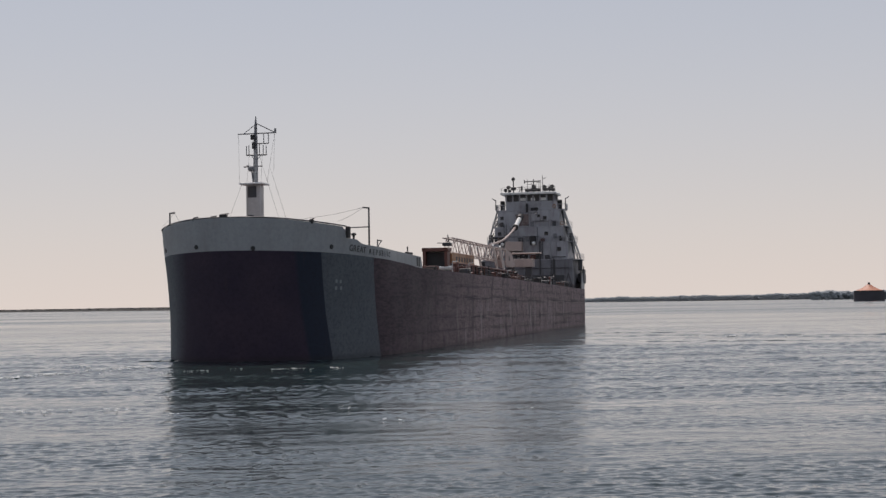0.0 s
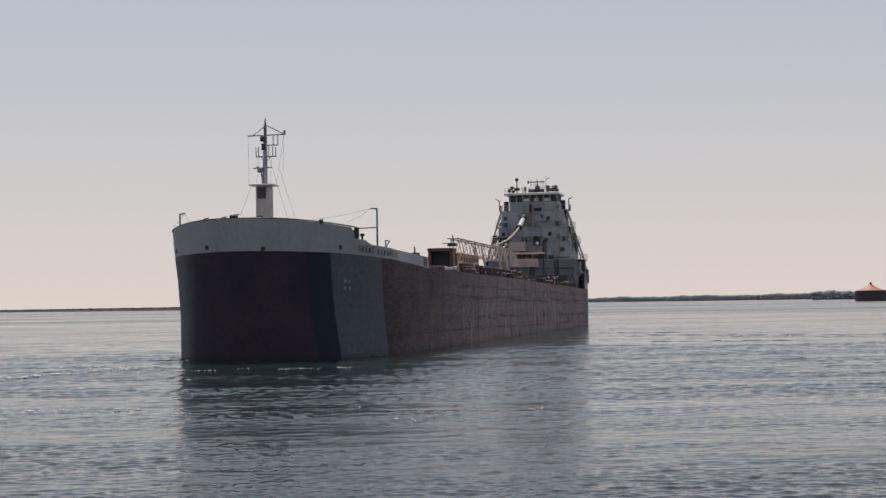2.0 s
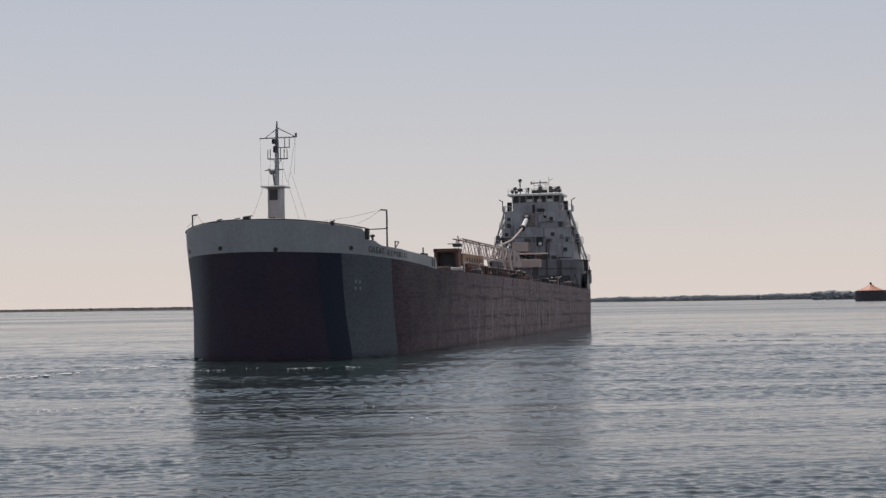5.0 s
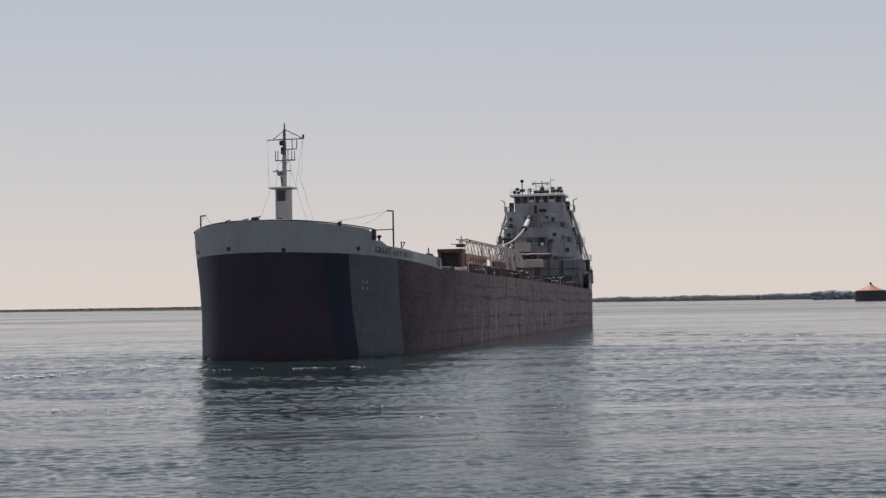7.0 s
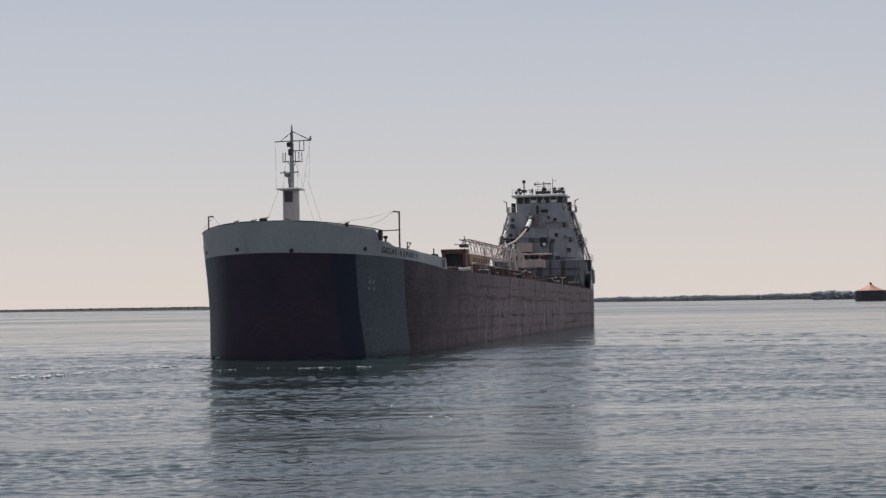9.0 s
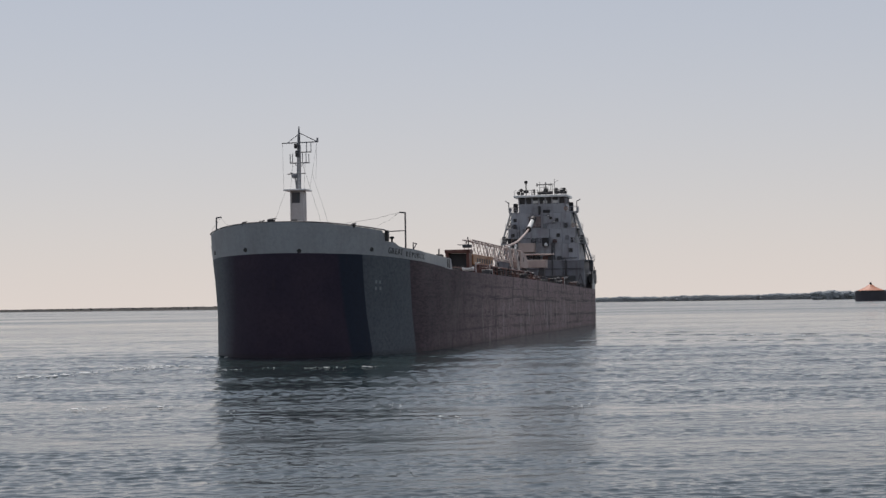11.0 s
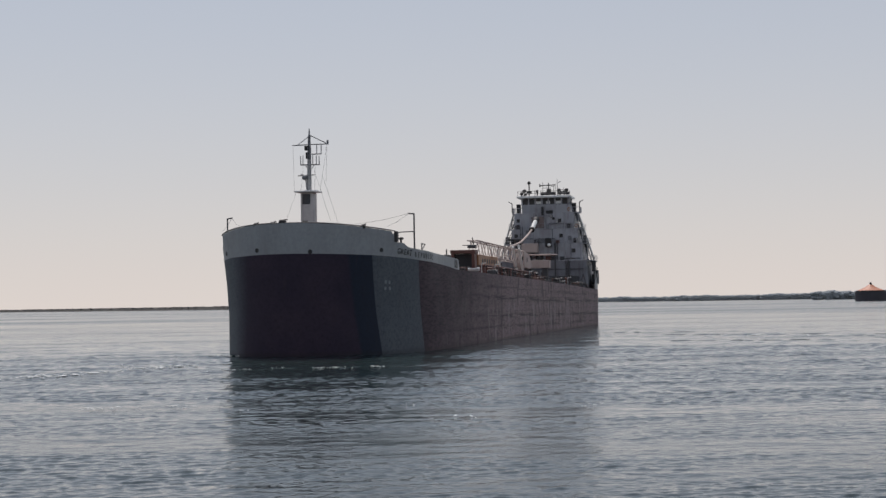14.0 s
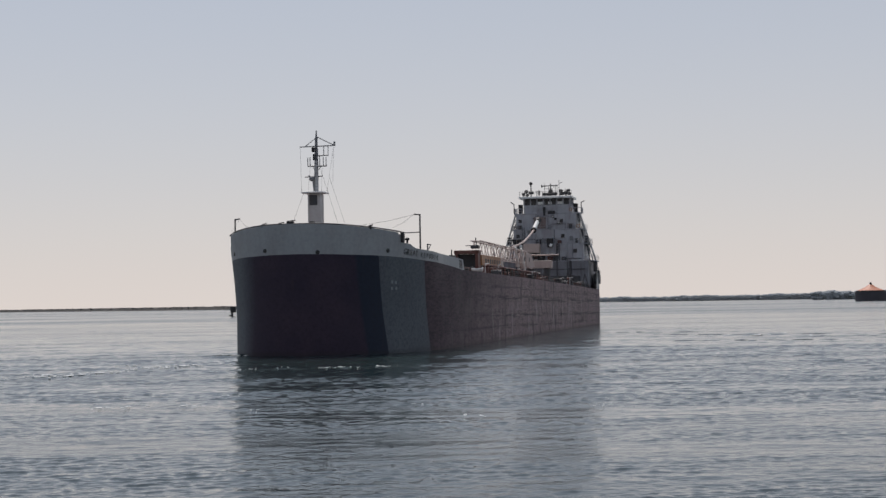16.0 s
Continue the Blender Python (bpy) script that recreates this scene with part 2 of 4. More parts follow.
# ---- water ----
def ripples(x, y, rng, count, shortest, longest, steep, power, spread, gap):
    """A sum of low waves running towards the quay; waves too short for the net's spacing die out."""
    z = np.zeros_like(x)
    for _ in range(count):
        wave = float(np.exp(rng.uniform(np.log(shortest), np.log(longest))))
        head = rng.normal(0.0, spread)
        kx, ky = math.sin(head) * 2 * math.pi / wave, math.cos(head) * 2 * math.pi / wave
        fade = np.clip((wave / gap - 1.0) / 1.2, 0, 1)
        z += steep * wave ** power * fade * np.sin(kx * x + ky * y + rng.uniform(0, 6.28))
    return z


def gusts(x, y, rng, count, along, across):
    """Slow unevenness between 0 and 1, drawn out sideways in bands."""
    m = np.zeros_like(x)
    for _ in range(count):
        u, v = rng.uniform(*along), rng.uniform(*across)
        m += np.sin(x * 2 * math.pi / u * rng.choice([-1, 1]) + y * 2 * math.pi / v + rng.uniform(0, 6.28))
    return 1.0 / (1.0 + np.exp(-2.2 * m / math.sqrt(count / 2)))


def water_sheet():
    """One sheet to the horizon: fine rings before the quay, coarse ones round the rest; short wind ripples in bands."""
    fine = np.radians(np.linspace(-19.5, 19.5, 600))
    coarse = np.radians(np.linspace(19.5, 340.5, 50))[1:-1]
    ang = np.concatenate([fine, coarse])
    rad = np.concatenate([[1.0, 6, 14, 24, 31], np.geomspace(35, 170, 1050), np.geomspace(170.3, 400, 330), np.geomspace(402, 6500, 70)])
    R, A = np.meshgrid(rad, ang, indexing="ij")
    X, Y = R * np.sin(A), R * np.cos(A)
    rng = np.random.default_rng(7)
    gap = np.maximum(R * np.where(R < 170, 0.0026, np.where(R < 400, 0.0045, 0.06)), 0.05)
    bands = gusts(X, Y, rng, 14, (25, 140), (4, 22))
    wide = gusts(X, Y, rng, 8, (90, 400), (25, 80))
    Z = ripples(X, Y, rng, 170, 0.24, 1.1, 0.0016, 0.85, 0.8, gap) * (0.5 + 0.95 * bands) * (0.7 + 0.6 * wide)
    Z += ripples(X, Y, rng, 40, 1.3, 6.0, 0.0011, 0.85, 0.45, gap) * (0.6 + 0.8 * wide)
    Z *= 0.84 + 0.16 * np.clip((R - 45) / 60, 0, 1)
    chop = 1.0 / (1.0 + np.exp(-(R - 100) / 9.0))  # confused short seas round the ship
    Z += ripples(X, Y, rng, 80, 0.55, 2.4, 0.0025, 0.85, 0.7, gap) * chop * (0.35 + 1.1 * gusts(X, Y, rng, 10, (12, 60), (8, 30)))
    Z[:5] = 0
    na, nr = len(ang), len(rad)
    i, j = np.meshgrid(np.arange(nr - 1), np.arange(na), indexing="ij")
    k = (j + 1) % na
    quads = np.stack([i * na + j, (i + 1) * na + j, (i + 1) * na + k, i * na + k], -1).reshape(-1)
    loops = np.concatenate([quads, np.arange(na)]).astype(np.int32)
    starts = np.concatenate([np.arange(0, len(quads), 4), [len(quads)]]).astype(np.int32)
    me = bpy.data.meshes.new("water")
    me.vertices.add(X.size)
    me.vertices.foreach_set("co", np.stack([X, Y, Z], -1).astype(np.float32).ravel())
    me.loops.add(len(loops))
    me.loops.foreach_set("vertex_index", loops)
    me.polygons.add(len(starts))
    me.polygons.foreach_set("loop_start", starts)
    me.update(calc_edges=True)
    me.materials.append(WATER)
    me.shade_smooth()
    return tagged(new("water", me), "rippled grey-green lake water reflecting pale sky", "water", kind="structure")


water = water_sheet()


# ---- far shores ----
def far_shore():
    bm = bmesh.new()
    line = [(330, 4800), (420, 4550), (550, 3860), (660, 3560), (800, 3400), (1150, 3300), (1150, 3700), (330, 4950)]
    top = [bm.verts.new((x, y, 1.2)) for x, y in line]
    low = [bm.verts.new((x, y, -0.5)) for x, y in line]
    bm.faces.new(top)
    for k in range(len(line)):
        j = (k + 1) % len(line)
        bm.faces.new((top[k], low[k], low[j], top[j]))
    tagged(part("far_shore", bm, ROCK), "low dark lake shore under distant woods", "shore", kind="structure")


def woods(name, line, low, high, count, seed, label):
    """Many small leafy clumps along a shore line, in one mesh."""
    rng = np.random.default_rng(seed)
    bm = bmesh.new()
    bmesh.ops.create_icosphere(bm, subdivisions=1, radius=1.0)
    ball_v = np.array([v.co[:] for v in bm.verts])
    ball_f = np.array([[v.index for v in f.verts] for f in bm.faces])
    bm.free()
    u = (np.arange(count) + rng.random(count)) / count * (len(line) - 1)
    pts = np.array(line, float)
    k = np.minimum(u.astype(int), len(line) - 2)
    place = pts[k] + (pts[k + 1] - pts[k]) * (u - k)[:, None]
    tall = low + (high - low) * (0.55 + 0.22 * np.sin(u * 5 + seed) + 0.14 * np.sin(u * 13.7) + 0.10 * np.sin(u * 41.0)) + rng.uniform(-0.5, 0.5, count)
    r = rng.uniform(1.8, 3.6, count)
    z = np.maximum(r * 0.5, rng.uniform(0.0, 1.0, count) ** 0.6 * (tall - r * 0.8))
    mid = np.stack([place[:, 0] + rng.uniform(-2, 2, count), place[:, 1] + rng.uniform(0, 16, count), z], -1)
    size = r[:, None] * np.stack([rng.uniform(0.9, 1.5, count), np.ones(count), rng.uniform(0.7, 1.1, count)], -1)
    verts = mid[:, None, :] + ball_v[None] * size[:, None, :] + rng.uniform(-0.45, 0.45, (count, len(ball_v), 3))
    faces = ball_f[None] + (np.arange(count) * len(ball_v))[:, None, None]
    me = bpy.data.meshes.new(name)
    me.from_pydata(verts.reshape(-1, 3).tolist(), [], faces.reshape(-1, 3).tolist())
    me.materials.append(FOLIAGE)
    tagged(new(name, me), label, "woods", kind="stuff")


def breakwater():
    rng = random.Random(4)
    bm = bmesh.new()
    a, b = Vector((-1500, 4555, 0)), Vector((-292, 2287, 0))
    way = (b - a).normalized()
    side = Vector((way.y, -way.x, 0))
    n = 240
    rings = []
    for k in range(n + 1):
        c = a + (b - a) * (k / n)
        h = 4.9 + rng.uniform(-0.5, 0.5)
        rings.append([bm.verts.new(c + side * w + Vector((0, 0, z * h + rng.uniform(-0.2, 0.2)))) for w, z in ((-11, -0.2), (-6, 0.55), (-2.5, 1), (2.5, 1), (6, 0.55), (11, -0.2))])
    for p, q in zip(rings, rings[1:]):
        for k in range(5):
            bm.faces.new((p[k], p[k + 1], q[k + 1], q[k]))
    for r in (rings[0], rings[-1]):
        bm.faces.new(r)
    wall = tagged(part("breakwater", bm, ROCK), "long low dark stone breakwater on the lake", "breakwater", kind="structure")
    bm = bmesh.new()
    for _ in range(900):
        c = a + (b - a) * rng.random() + side * rng.uniform(-7, 7)
        r = rng.uniform(0.7, 1.6)
        bmesh.ops.create_icosphere(bm, subdivisions=1, radius=r, matrix=Matrix.LocRotScale(c + Vector((0, 0, rng.uniform(2.4, 4.6))), Euler((rng.random() * 6, rng.random() * 6, 0)), (1.3, 1, 0.7)))
    tagged(part("armour_stones", bm, ROCK), "dark rough boulders heaped on the breakwater", "boulders", kind="stuff")


def intake_crib():
    """A round water intake station with a conical red roof."""
    top = tagged(new("intake_crib"), "round dark crib station with a conical copper-red roof", "building")
    top.matrix_basis = pose(402.1, 1540, 0)
    bm = bmesh.new()
    rod(bm, (0, 0, -1), (0, 0, 8.6), 14.4, seg=40)
    part("wall", bm, CRIB, top)
    bm = bmesh.new()
    rod(bm, (0, 0, 8.6), (0, 0, 9.9), 14.0, 13.8, seg=40)
    part("parapet", bm, DARK, top)
    bm = bmesh.new()
    rod(bm, (0, 0, 9.9), (0, 0, 11.3), 12.6, 8.8, seg=40)
    rod(bm, (0, 0, 11.3), (0, 0, 13.2), 8.8, 4.8, seg=40)
    rod(bm, (0, 0, 13.2), (0, 0, 15.6), 4.8, 1.5, seg=40)
    part("roof", bm, COPPER, top, "copper-red conical roof")
    bm = bmesh.new()
    rod(bm, (0, 0, 15.6), (0, 0, 16.9), 1.1, 1.0, seg=12)
    rod(bm, (0, 0, 16.9), (0, 0, 18.0), 1.3, 0.1, seg=12)
    part("lantern", bm, DARK, top)


def channel_marker():
    """A dark box on a pile beyond the freighter, with a small float."""
    top = tagged(new("channel_marker"), "dark box-topped channel marker on a pile", "channel marker")
    top.matrix_basis = pose(-101.6, 786, 0)
    bm = bmesh.new()
    box(bm, -0.95, 1.6, -1.3, 1.3, 1.75, 4.5, 0.12)
    part("cabin", bm, DARK, top)
    bm = bmesh.new()
    box(bm, -1.05, 1.75, -1.45, 1.45, 4.5, 4.7, 0.05)
    part("cap", bm, GREYDARK, top)
    bm = bmesh.new()
    rod(bm, (-0.2, 0, -1), (-0.2, 0, 1.75), 0.55, seg=12)
    part("pile", bm, DARK, top)
    bm = bmesh.new()
    rod(bm, (-1.5, -0.8, 0.35), (0.4, -0.8, 0.25), 0.35, seg=12)
    part("float", bm, DARK, top)


def wake_ridges():
    """Low broken ridges of the bow and quarter waves, standing out of the water."""
    rng = random.Random(5)
    bm = bmesh.new()
    lines = [((-20.5, 149.0), (-37.0, 157.0), 0.16, 0.9), ((-21.0, 132.0), (-31.0, 107.0), 0.13, 0.7), ((-22.5, 128.0), (-29.0, 112.0), 0.12, 0.5), ((-24.0, 139.0), (-37.0, 134.0), 0.10, 0.7),
             ((26.0, 217.0), (54.0, 200.0), 0.15, 0.9), ((24.0, 184.0), (40.0, 178.0), 0.12, 0.8), ((36.0, 208.0), (52.0, 188.0), 0.12, 0.8), ((21.0, 236.0), (38.0, 232.0), 0.14, 1.0),
             ((-12.5, 74.5), (-4.0, 73.0), 0.050, 0.45), ((-15.5, 77.0), (-9.0, 78.0), 0.045, 0.45), ((14.0, 88.0), (25.0, 86.0), 0.05, 0.5), ((2.0, 101.0), (16.0, 104.0), 0.06, 0.5)]
    for a, b, tall, wide in lines:
        a, b = Vector((*a, 0)), Vector((*b, 0))
        way = (b - a).normalized()
        side = Vector((-way.y, way.x, 0))
        span, done = (b - a).length, 0.0
        while done < span:
            run = rng.uniform(1.2, 5.0)
            c = a + way * done + side * rng.gauss(0, wide * 0.8)
            h, w = tall * rng.uniform(0.5, 1.15), wide * rng.uniform(0.5, 1.2)
            rows = []
            for k in range(9):
                f = k / 8
                rise = math.sin(math.pi * f) ** 0.7
                bend = side * (0.12 * run * math.sin(2.2 * f + done))
                rows.append([bm.verts.new(c + way * run * f + bend + side * (w * rise * q) + Vector((0, 0, h * rise * up * rng.uniform(0.8, 1.15) - 0.03))) for q, up in ((-1, 0), (-0.55, 0.35), (-0.15, 1), (0.3, 0.6), (1, 0))])
            for p, q in zip(rows, rows[1:]):
                for k in range(4):
                    bm.faces.new((p[k], p[k + 1], q[k + 1], q[k]))
            done += run * rng.uniform(0.7, 1.3)
    return tagged(part("wake_ripples", bm, WATER, smooth=True), "broken low ridges of the ship's wake on the lake", "wake", kind="stuff")


def glint_flecks():
    """Clusters of small white flecks flat on the water, painted in for sun glints."""
    rng = random.Random(21)
    bm = bmesh.new()
    spots = []
    for _ in range(16):
        f = rng.random()
        spots.append((-22.0 - 8.5 * f + rng.gauss(0, 0.6), 129.5 - 20.0 * f + rng.gauss(0, 1.0), rng.choice((1.0, 1.4, 2.0))))
    for _ in range(9):
        spots.append((rng.uniform(-18, -5), rng.gauss(120.5, 1.6), 0.75))
    for _ in range(7):
        spots.append((rng.uniform(-24, 8), rng.uniform(66, 100), 0.5))
    for _ in range(4):
        spots.append((rng.uniform(28, 50), rng.uniform(196, 214), 1.5))
    spots += [(-17.0, 75.2, 1.0), (-13.2, 76.0, 0.9), (-25.0, 118.0, 1.6), (-27.5, 131.0, 1.6)]
    for x, y, big in spots:
        for _ in range(rng.choice((2, 3, 5, 9, 14))):
            r = big * rng.uniform(0.018, 0.055) * (1.8 if rng.random() < 0.12 else 1.0)
            bmesh.ops.create_icosphere(bm, subdivisions=1, radius=r, matrix=Matrix.LocRotScale((x + rng.gauss(0, 0.55 * big), y + rng.gauss(0, 0.7), 0.09), Euler((0, 0, rng.uniform(-0.4, 0.4))), (rng.uniform(1.2, 3.6), rng.uniform(1.0, 3.0), 0.5)))
    return tagged(part("foam", bm, LAMPWHITE), "white flecks standing for sun glints on the rippled water", "foam", kind="stuff")


# white solids in place of sun glints on the waves
foam = glint_flecks()
wake = wake_ridges()
channel_marker()
far_shore()
woods("far_woods", [(380, 4680), (470, 4300), (570, 3900), (680, 3600), (810, 3450)], 10, 14.5, 4200, 3, "woods on the far shore, haze painted into their pale grey")
woods("near_woods", [(588, 2590), (640, 2600), (700, 2600), (760, 2580)], 11, 15.5, 1300, 5, "woods on a nearer shore, in the same haze-painted pale grey")
breakwater()
intake_crib()


# ---- the freighter: x to port, y aft, z up from the water ----
ship = tagged(new("freighter"), "long oxide-red lake freighter with pale grey bow and deckhouse aft", "ship")
SHEER = [(4, 9.42), (7, 9.29), (9.4, 9.23), (12.7, 9.08), (17.2, 8.85), (23.7, 8.66), (29.1, 8.5), (34.3, 8.25), (59, 8.10), (91, 7.9), (142, 7.36), (175, 6.97), (200, 6.85)]
RAIL = [(4, 12.12), (5.3, 12.12), (6.4, 12.02), (8.4, 11.81), (11.7, 11.5), (12.45, 11.42), (12.65, 10.5), (14.2, 10.39), (14.8, 10.05), (15.7, 9.97), (22.5, 9.67), (33.0, 9.43), (35.2, 9.36), (35.8, 8.36), (60, 8.2)]


ENTRANCE = [(-2, 16.6), (0, 17.0), (4, 18.0), (7, 17.5), (9.3, 16.6), (12.2, 15.6)]
MIDDLE, HALF = 0.2, 10.16


def stem(z):
    return 6.4 - 0.125 * z


def flank(x, z):
    """Where the bow plating stands at a place across the ship and a height: y."""
    c = math.sqrt(max(0.0, 1 - min(1.0, ((x - MIDDLE) / HALF) ** 2)))
    return stem(z) + lerp_table(ENTRANCE, z) * (1 - c)


def outline():
    """Round the ship from the starboard quarter by the stem to the port quarter: functions of z."""
    half = []
    for k in range(49):
        th = radians(90) * (k / 48)
        half.append(lambda z, th=th: (HALF * math.sin(th), stem(z) + lerp_table(ENTRANCE, z) * (1 - math.cos(th))))
    for s in (25.5, 27, 30, 33, 34.5, 35.2, 35.8, 36.5, 40, 50, 60, 75, 91, 110, 130, 142, 160, 175, 182):
        half.append(lambda z, s=s: (HALF, s))
    for s, p in ((186, 10.08), (189, 9.9), (191.5, 9.6), (193.2, 9.2), (194.2, 8.4), (194.6, 7.0), (194.8, 0.0)):
        half.append(lambda z, s=s, p=p: (p, s - 0.12 * max(0.0, 3.0 - z)))
    return half


def shell(bm, half, low, high, levels):
    rows = []
    for side in (-1, 1):
        cols = []
        for f in half:
            s_mid = f(9.0)[1]
            z0, z1 = low(s_mid), high(s_mid)
            col = []
            for k in range(levels + 1):
                z = z0 + (z1 - z0) * k / levels
                p, s = f(z)
                col.append(bm.verts.new((MIDDLE + side * p, s, z)))
            cols.append(col)
        rows.append(cols)
        for a, b in zip(cols, cols[1:]):
            for k in range(levels):
                bm.faces.new((a[k], b[k], b[k + 1], a[k + 1]))
    return rows


def hull():
    bm = bmesh.new()
    half = outline()
    shell(bm, half, lambda s: -1.5, lambda s: lerp_table(SHEER, s), 12)
    bmesh.ops.remove_doubles(bm, verts=bm.verts, dist=0.002)
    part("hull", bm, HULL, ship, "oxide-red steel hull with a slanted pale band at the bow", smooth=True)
    # main deck and fore deck
    bm = bmesh.new()
    left = [bm.verts.new((MIDDLE - (f(8)[0] - 0.1), f(8)[1] + 0.1, lerp_table(SHEER, f(8)[1]) - 0.25)) for f in half[1:-1]]
    right = [bm.verts.new((MIDDLE + (f(8)[0] - 0.1), f(8)[1] + 0.1, lerp_table(SHEER, f(8)[1]) - 0.25)) for f in half[1:-1]]
    for a, b, c, d in zip(left, left[1:], right[1:], right):
        bm.faces.new((a, b, c, d))
    part("main_deck", bm, DECK, ship, "rust-brown steel deck")
    # bulwark round the bow
    bow = [f for f in half if f(9)[1] < 36]
    bm = bmesh.new()
    shell(bm, bow, lambda s: lerp_table(SHEER, s) + 0.002, lambda s: lerp_table(RAIL, s), 5)
    bmesh.ops.remove_doubles(bm, verts=bm.verts, dist=0.002)
    ob = part("bow_bulwark", bm, GREY, ship, "pale grey plated bow bulwark", smooth=True)
    thick = ob.modifiers.new("plate", "SOLIDIFY")
    thick.thickness = 0.14
    crisp = ob.modifiers.new("crisp", "EDGE_SPLIT")
    crisp.split_angle = radians(35)
    bm = bmesh.new()
    left, right = [], []
    for f in bow[1:]:
        p, s = f(11)
        if s < 12.9:
            left.append(bm.verts.new((MIDDLE - (p - 0.2), s + 0.2, 10.9))), right.append(bm.verts.new((MIDDLE + p - 0.2, s + 0.2, 10.9)))
    for a, b, c, d in zip(left, left[1:], right[1:], right):
        bm.faces.new((a, b, c, d))
    part("forecastle_deck", bm, DECK, ship)
    bm = bmesh.new()
    box(bm, -8.2, 8.5, 12.75, 12.95, 8.5, 11.3)
    part("forecastle_bulkhead", bm, GREY, ship)
    # rail cap along the top of the bulwark
    for side in (-1, 1):
        bm = bmesh.new()
        last = None
        for f in bow:
            p, s = f(11.5)
            here = (MIDDLE + side * p, s, lerp_table(RAIL, s) + 0.03)
            if s > 12.4:
                break
            if last:
                rod(bm, last, here, 0.06, seg=6)
            last = here
        part("rail_cap", bm, GREYDARK, ship)
    # stern bulwark
    bm = bmesh.new()
    stern = [f for f in half if f(9)[1] > 181]
    shell(bm, stern, lambda s: lerp_table(SHEER, s) + 0.002, lambda s: 8.4 if s < 184 else 9.55, 2)
    bmesh.ops.remove_doubles(bm, verts=bm.verts, dist=0.002)
    ob = part("stern_bulwark", bm, WHITE, ship, "white stern bulwark")
    thick = ob.modifiers.new("plate", "SOLIDIFY")
    thick.thickness = 0.14


hull()


def bow_mast():
    bm = bmesh.new()
    box(bm, -0.72, 0.62, 12.9, 14.1, 10.9, 15.45, 0.16)
    tower = part("mast_tower", bm, WHITE, ship, "white steel mast tower with a dark recess")
    # thin dark plate on the face, the recess's shade put into its colour
    bm = bmesh.new()
    box(bm, -0.50, 0.28, 12.86, 12.91, 14.3, 15.3)
    part("recess", bm, GREYDARK, tower)
    bm = bmesh.new()
    box(bm, -0.55, 0.0, 12.86, 12.91, 12.2, 12.75)
    part("hatch", bm, GREYDARK, tower)
    bm = bmesh.new()
    box(bm, -1.22, 0.98, 12.5, 14.6, 15.45, 15.60, 0.04)
    part("roof_plate", bm, LAMPWHITE, tower)
    bm = bmesh.new()
    rod(bm, (-0.05, 13.6, 15.6), (0.0, 13.8, 20.9), 0.20, 0.13, 10)
    rod(bm, (0.0, 13.8, 20.9), (0.0, 13.85, 21.6), 0.10, 0.05, 8)
    mast = part("mast", bm, MIDGREY, ship, "slim grey signal mast with yards and wires")
    bm = bmesh.new()
    rod(bm, (0.02, 13.58, 15.6), (0.02, 13.66, 18.6), 0.215, 0.19, 12)
    part("mast_sleeve", bm, WHITE, mast, "white painted lower mast")
    bm = bmesh.new()
    for q in (-0.16, 0.16):
        rod(bm, (0.1 + q, 13.3, 15.6), (0.1 + q, 13.42, 19.8), 0.025, seg=5)
    for k in range(13):
        rod(bm, (-0.06, 13.32 + 0.009 * k, 15.8 + 0.32 * k), (0.26, 13.32 + 0.009 * k, 15.8 + 0.32 * k), 0.018, seg=5)
    part("mast_ladder", bm, MIDGREY, mast)
    bm = bmesh.new()
    rod(bm, (-1.65, 13.75, 20.04), (1.9, 13.75, 20.08), 0.055)
    rod(bm, (-1.1, 13.75, 20.08), (-0.05, 13.8, 20.85), 0.035, seg=6)
    rod(bm, (1.75, 13.75, 20.12), (0.1, 13.8, 20.95), 0.045, seg=6)
    rod(bm, (1.82, 13.75, 20.05), (1.82, 13.75, 20.45), 0.10)
    part("yard", bm, MIDGREY, mast)
    bm = bmesh.new()
    for x in (0.75, 1.18):
        rod(bm, (x, 13.75, 19.15), (x, 13.75, 20.04), 0.04, seg=6)
    rod(bm, (0.2, 13.75, 19.15), (1.2, 13.75, 19.15), 0.06, seg=6)
    part("signal_frame", bm, MIDGREY, mast)
    bm = bmesh.new()
    rod(bm, (-0.87, 13.7, 18.15), (1.04, 13.7, 18.13), 0.07, seg=6)
    for x in (-0.85, -0.62, 0.35, 0.7, 0.98):
        rod(bm, (x, 13.7, 18.15), (x, 13.7, 19.15 - 0.2 * abs(x)), 0.04, seg=6)
    rod(bm, (-0.4, 13.7, 18.1), (-0.02, 13.7, 17.6), 0.03, seg=6)
    rod(bm, (0.5, 13.7, 18.1), (0.05, 13.7, 17.6), 0.03, seg=6)
    part("lower_yard", bm, MIDGREY, mast)
    bm = bmesh.new()
    box(bm, -0.42, 0.0, 13.5, 13.8, 19.5, 19.95, 0.05)
    box(bm, -0.3, 0.0, 13.5, 13.8, 18.7, 19.3, 0.05)
    part("horn", bm, DARK, mast)
    bm = bmesh.new()
    ball(bm, (-0.38, 13.45, 16.9), 0.30, 0.9)
    rod(bm, (-0.75, 13.4, 17.2), (-0.2, 13.45, 17.05), 0.05)
    rod(bm, (-0.2, 13.55, 15.6), (-0.3, 13.5, 16.7), 0.07)
    part("searchlight", bm, MIDGREY, mast)
    bm = bmesh.new()
    rod(bm, (-1.15, 13.75, 17.1), (0.62, 13.75, 17.15), 0.05, seg=6)
    part("light_bracket", bm, GREYDARK, mast)
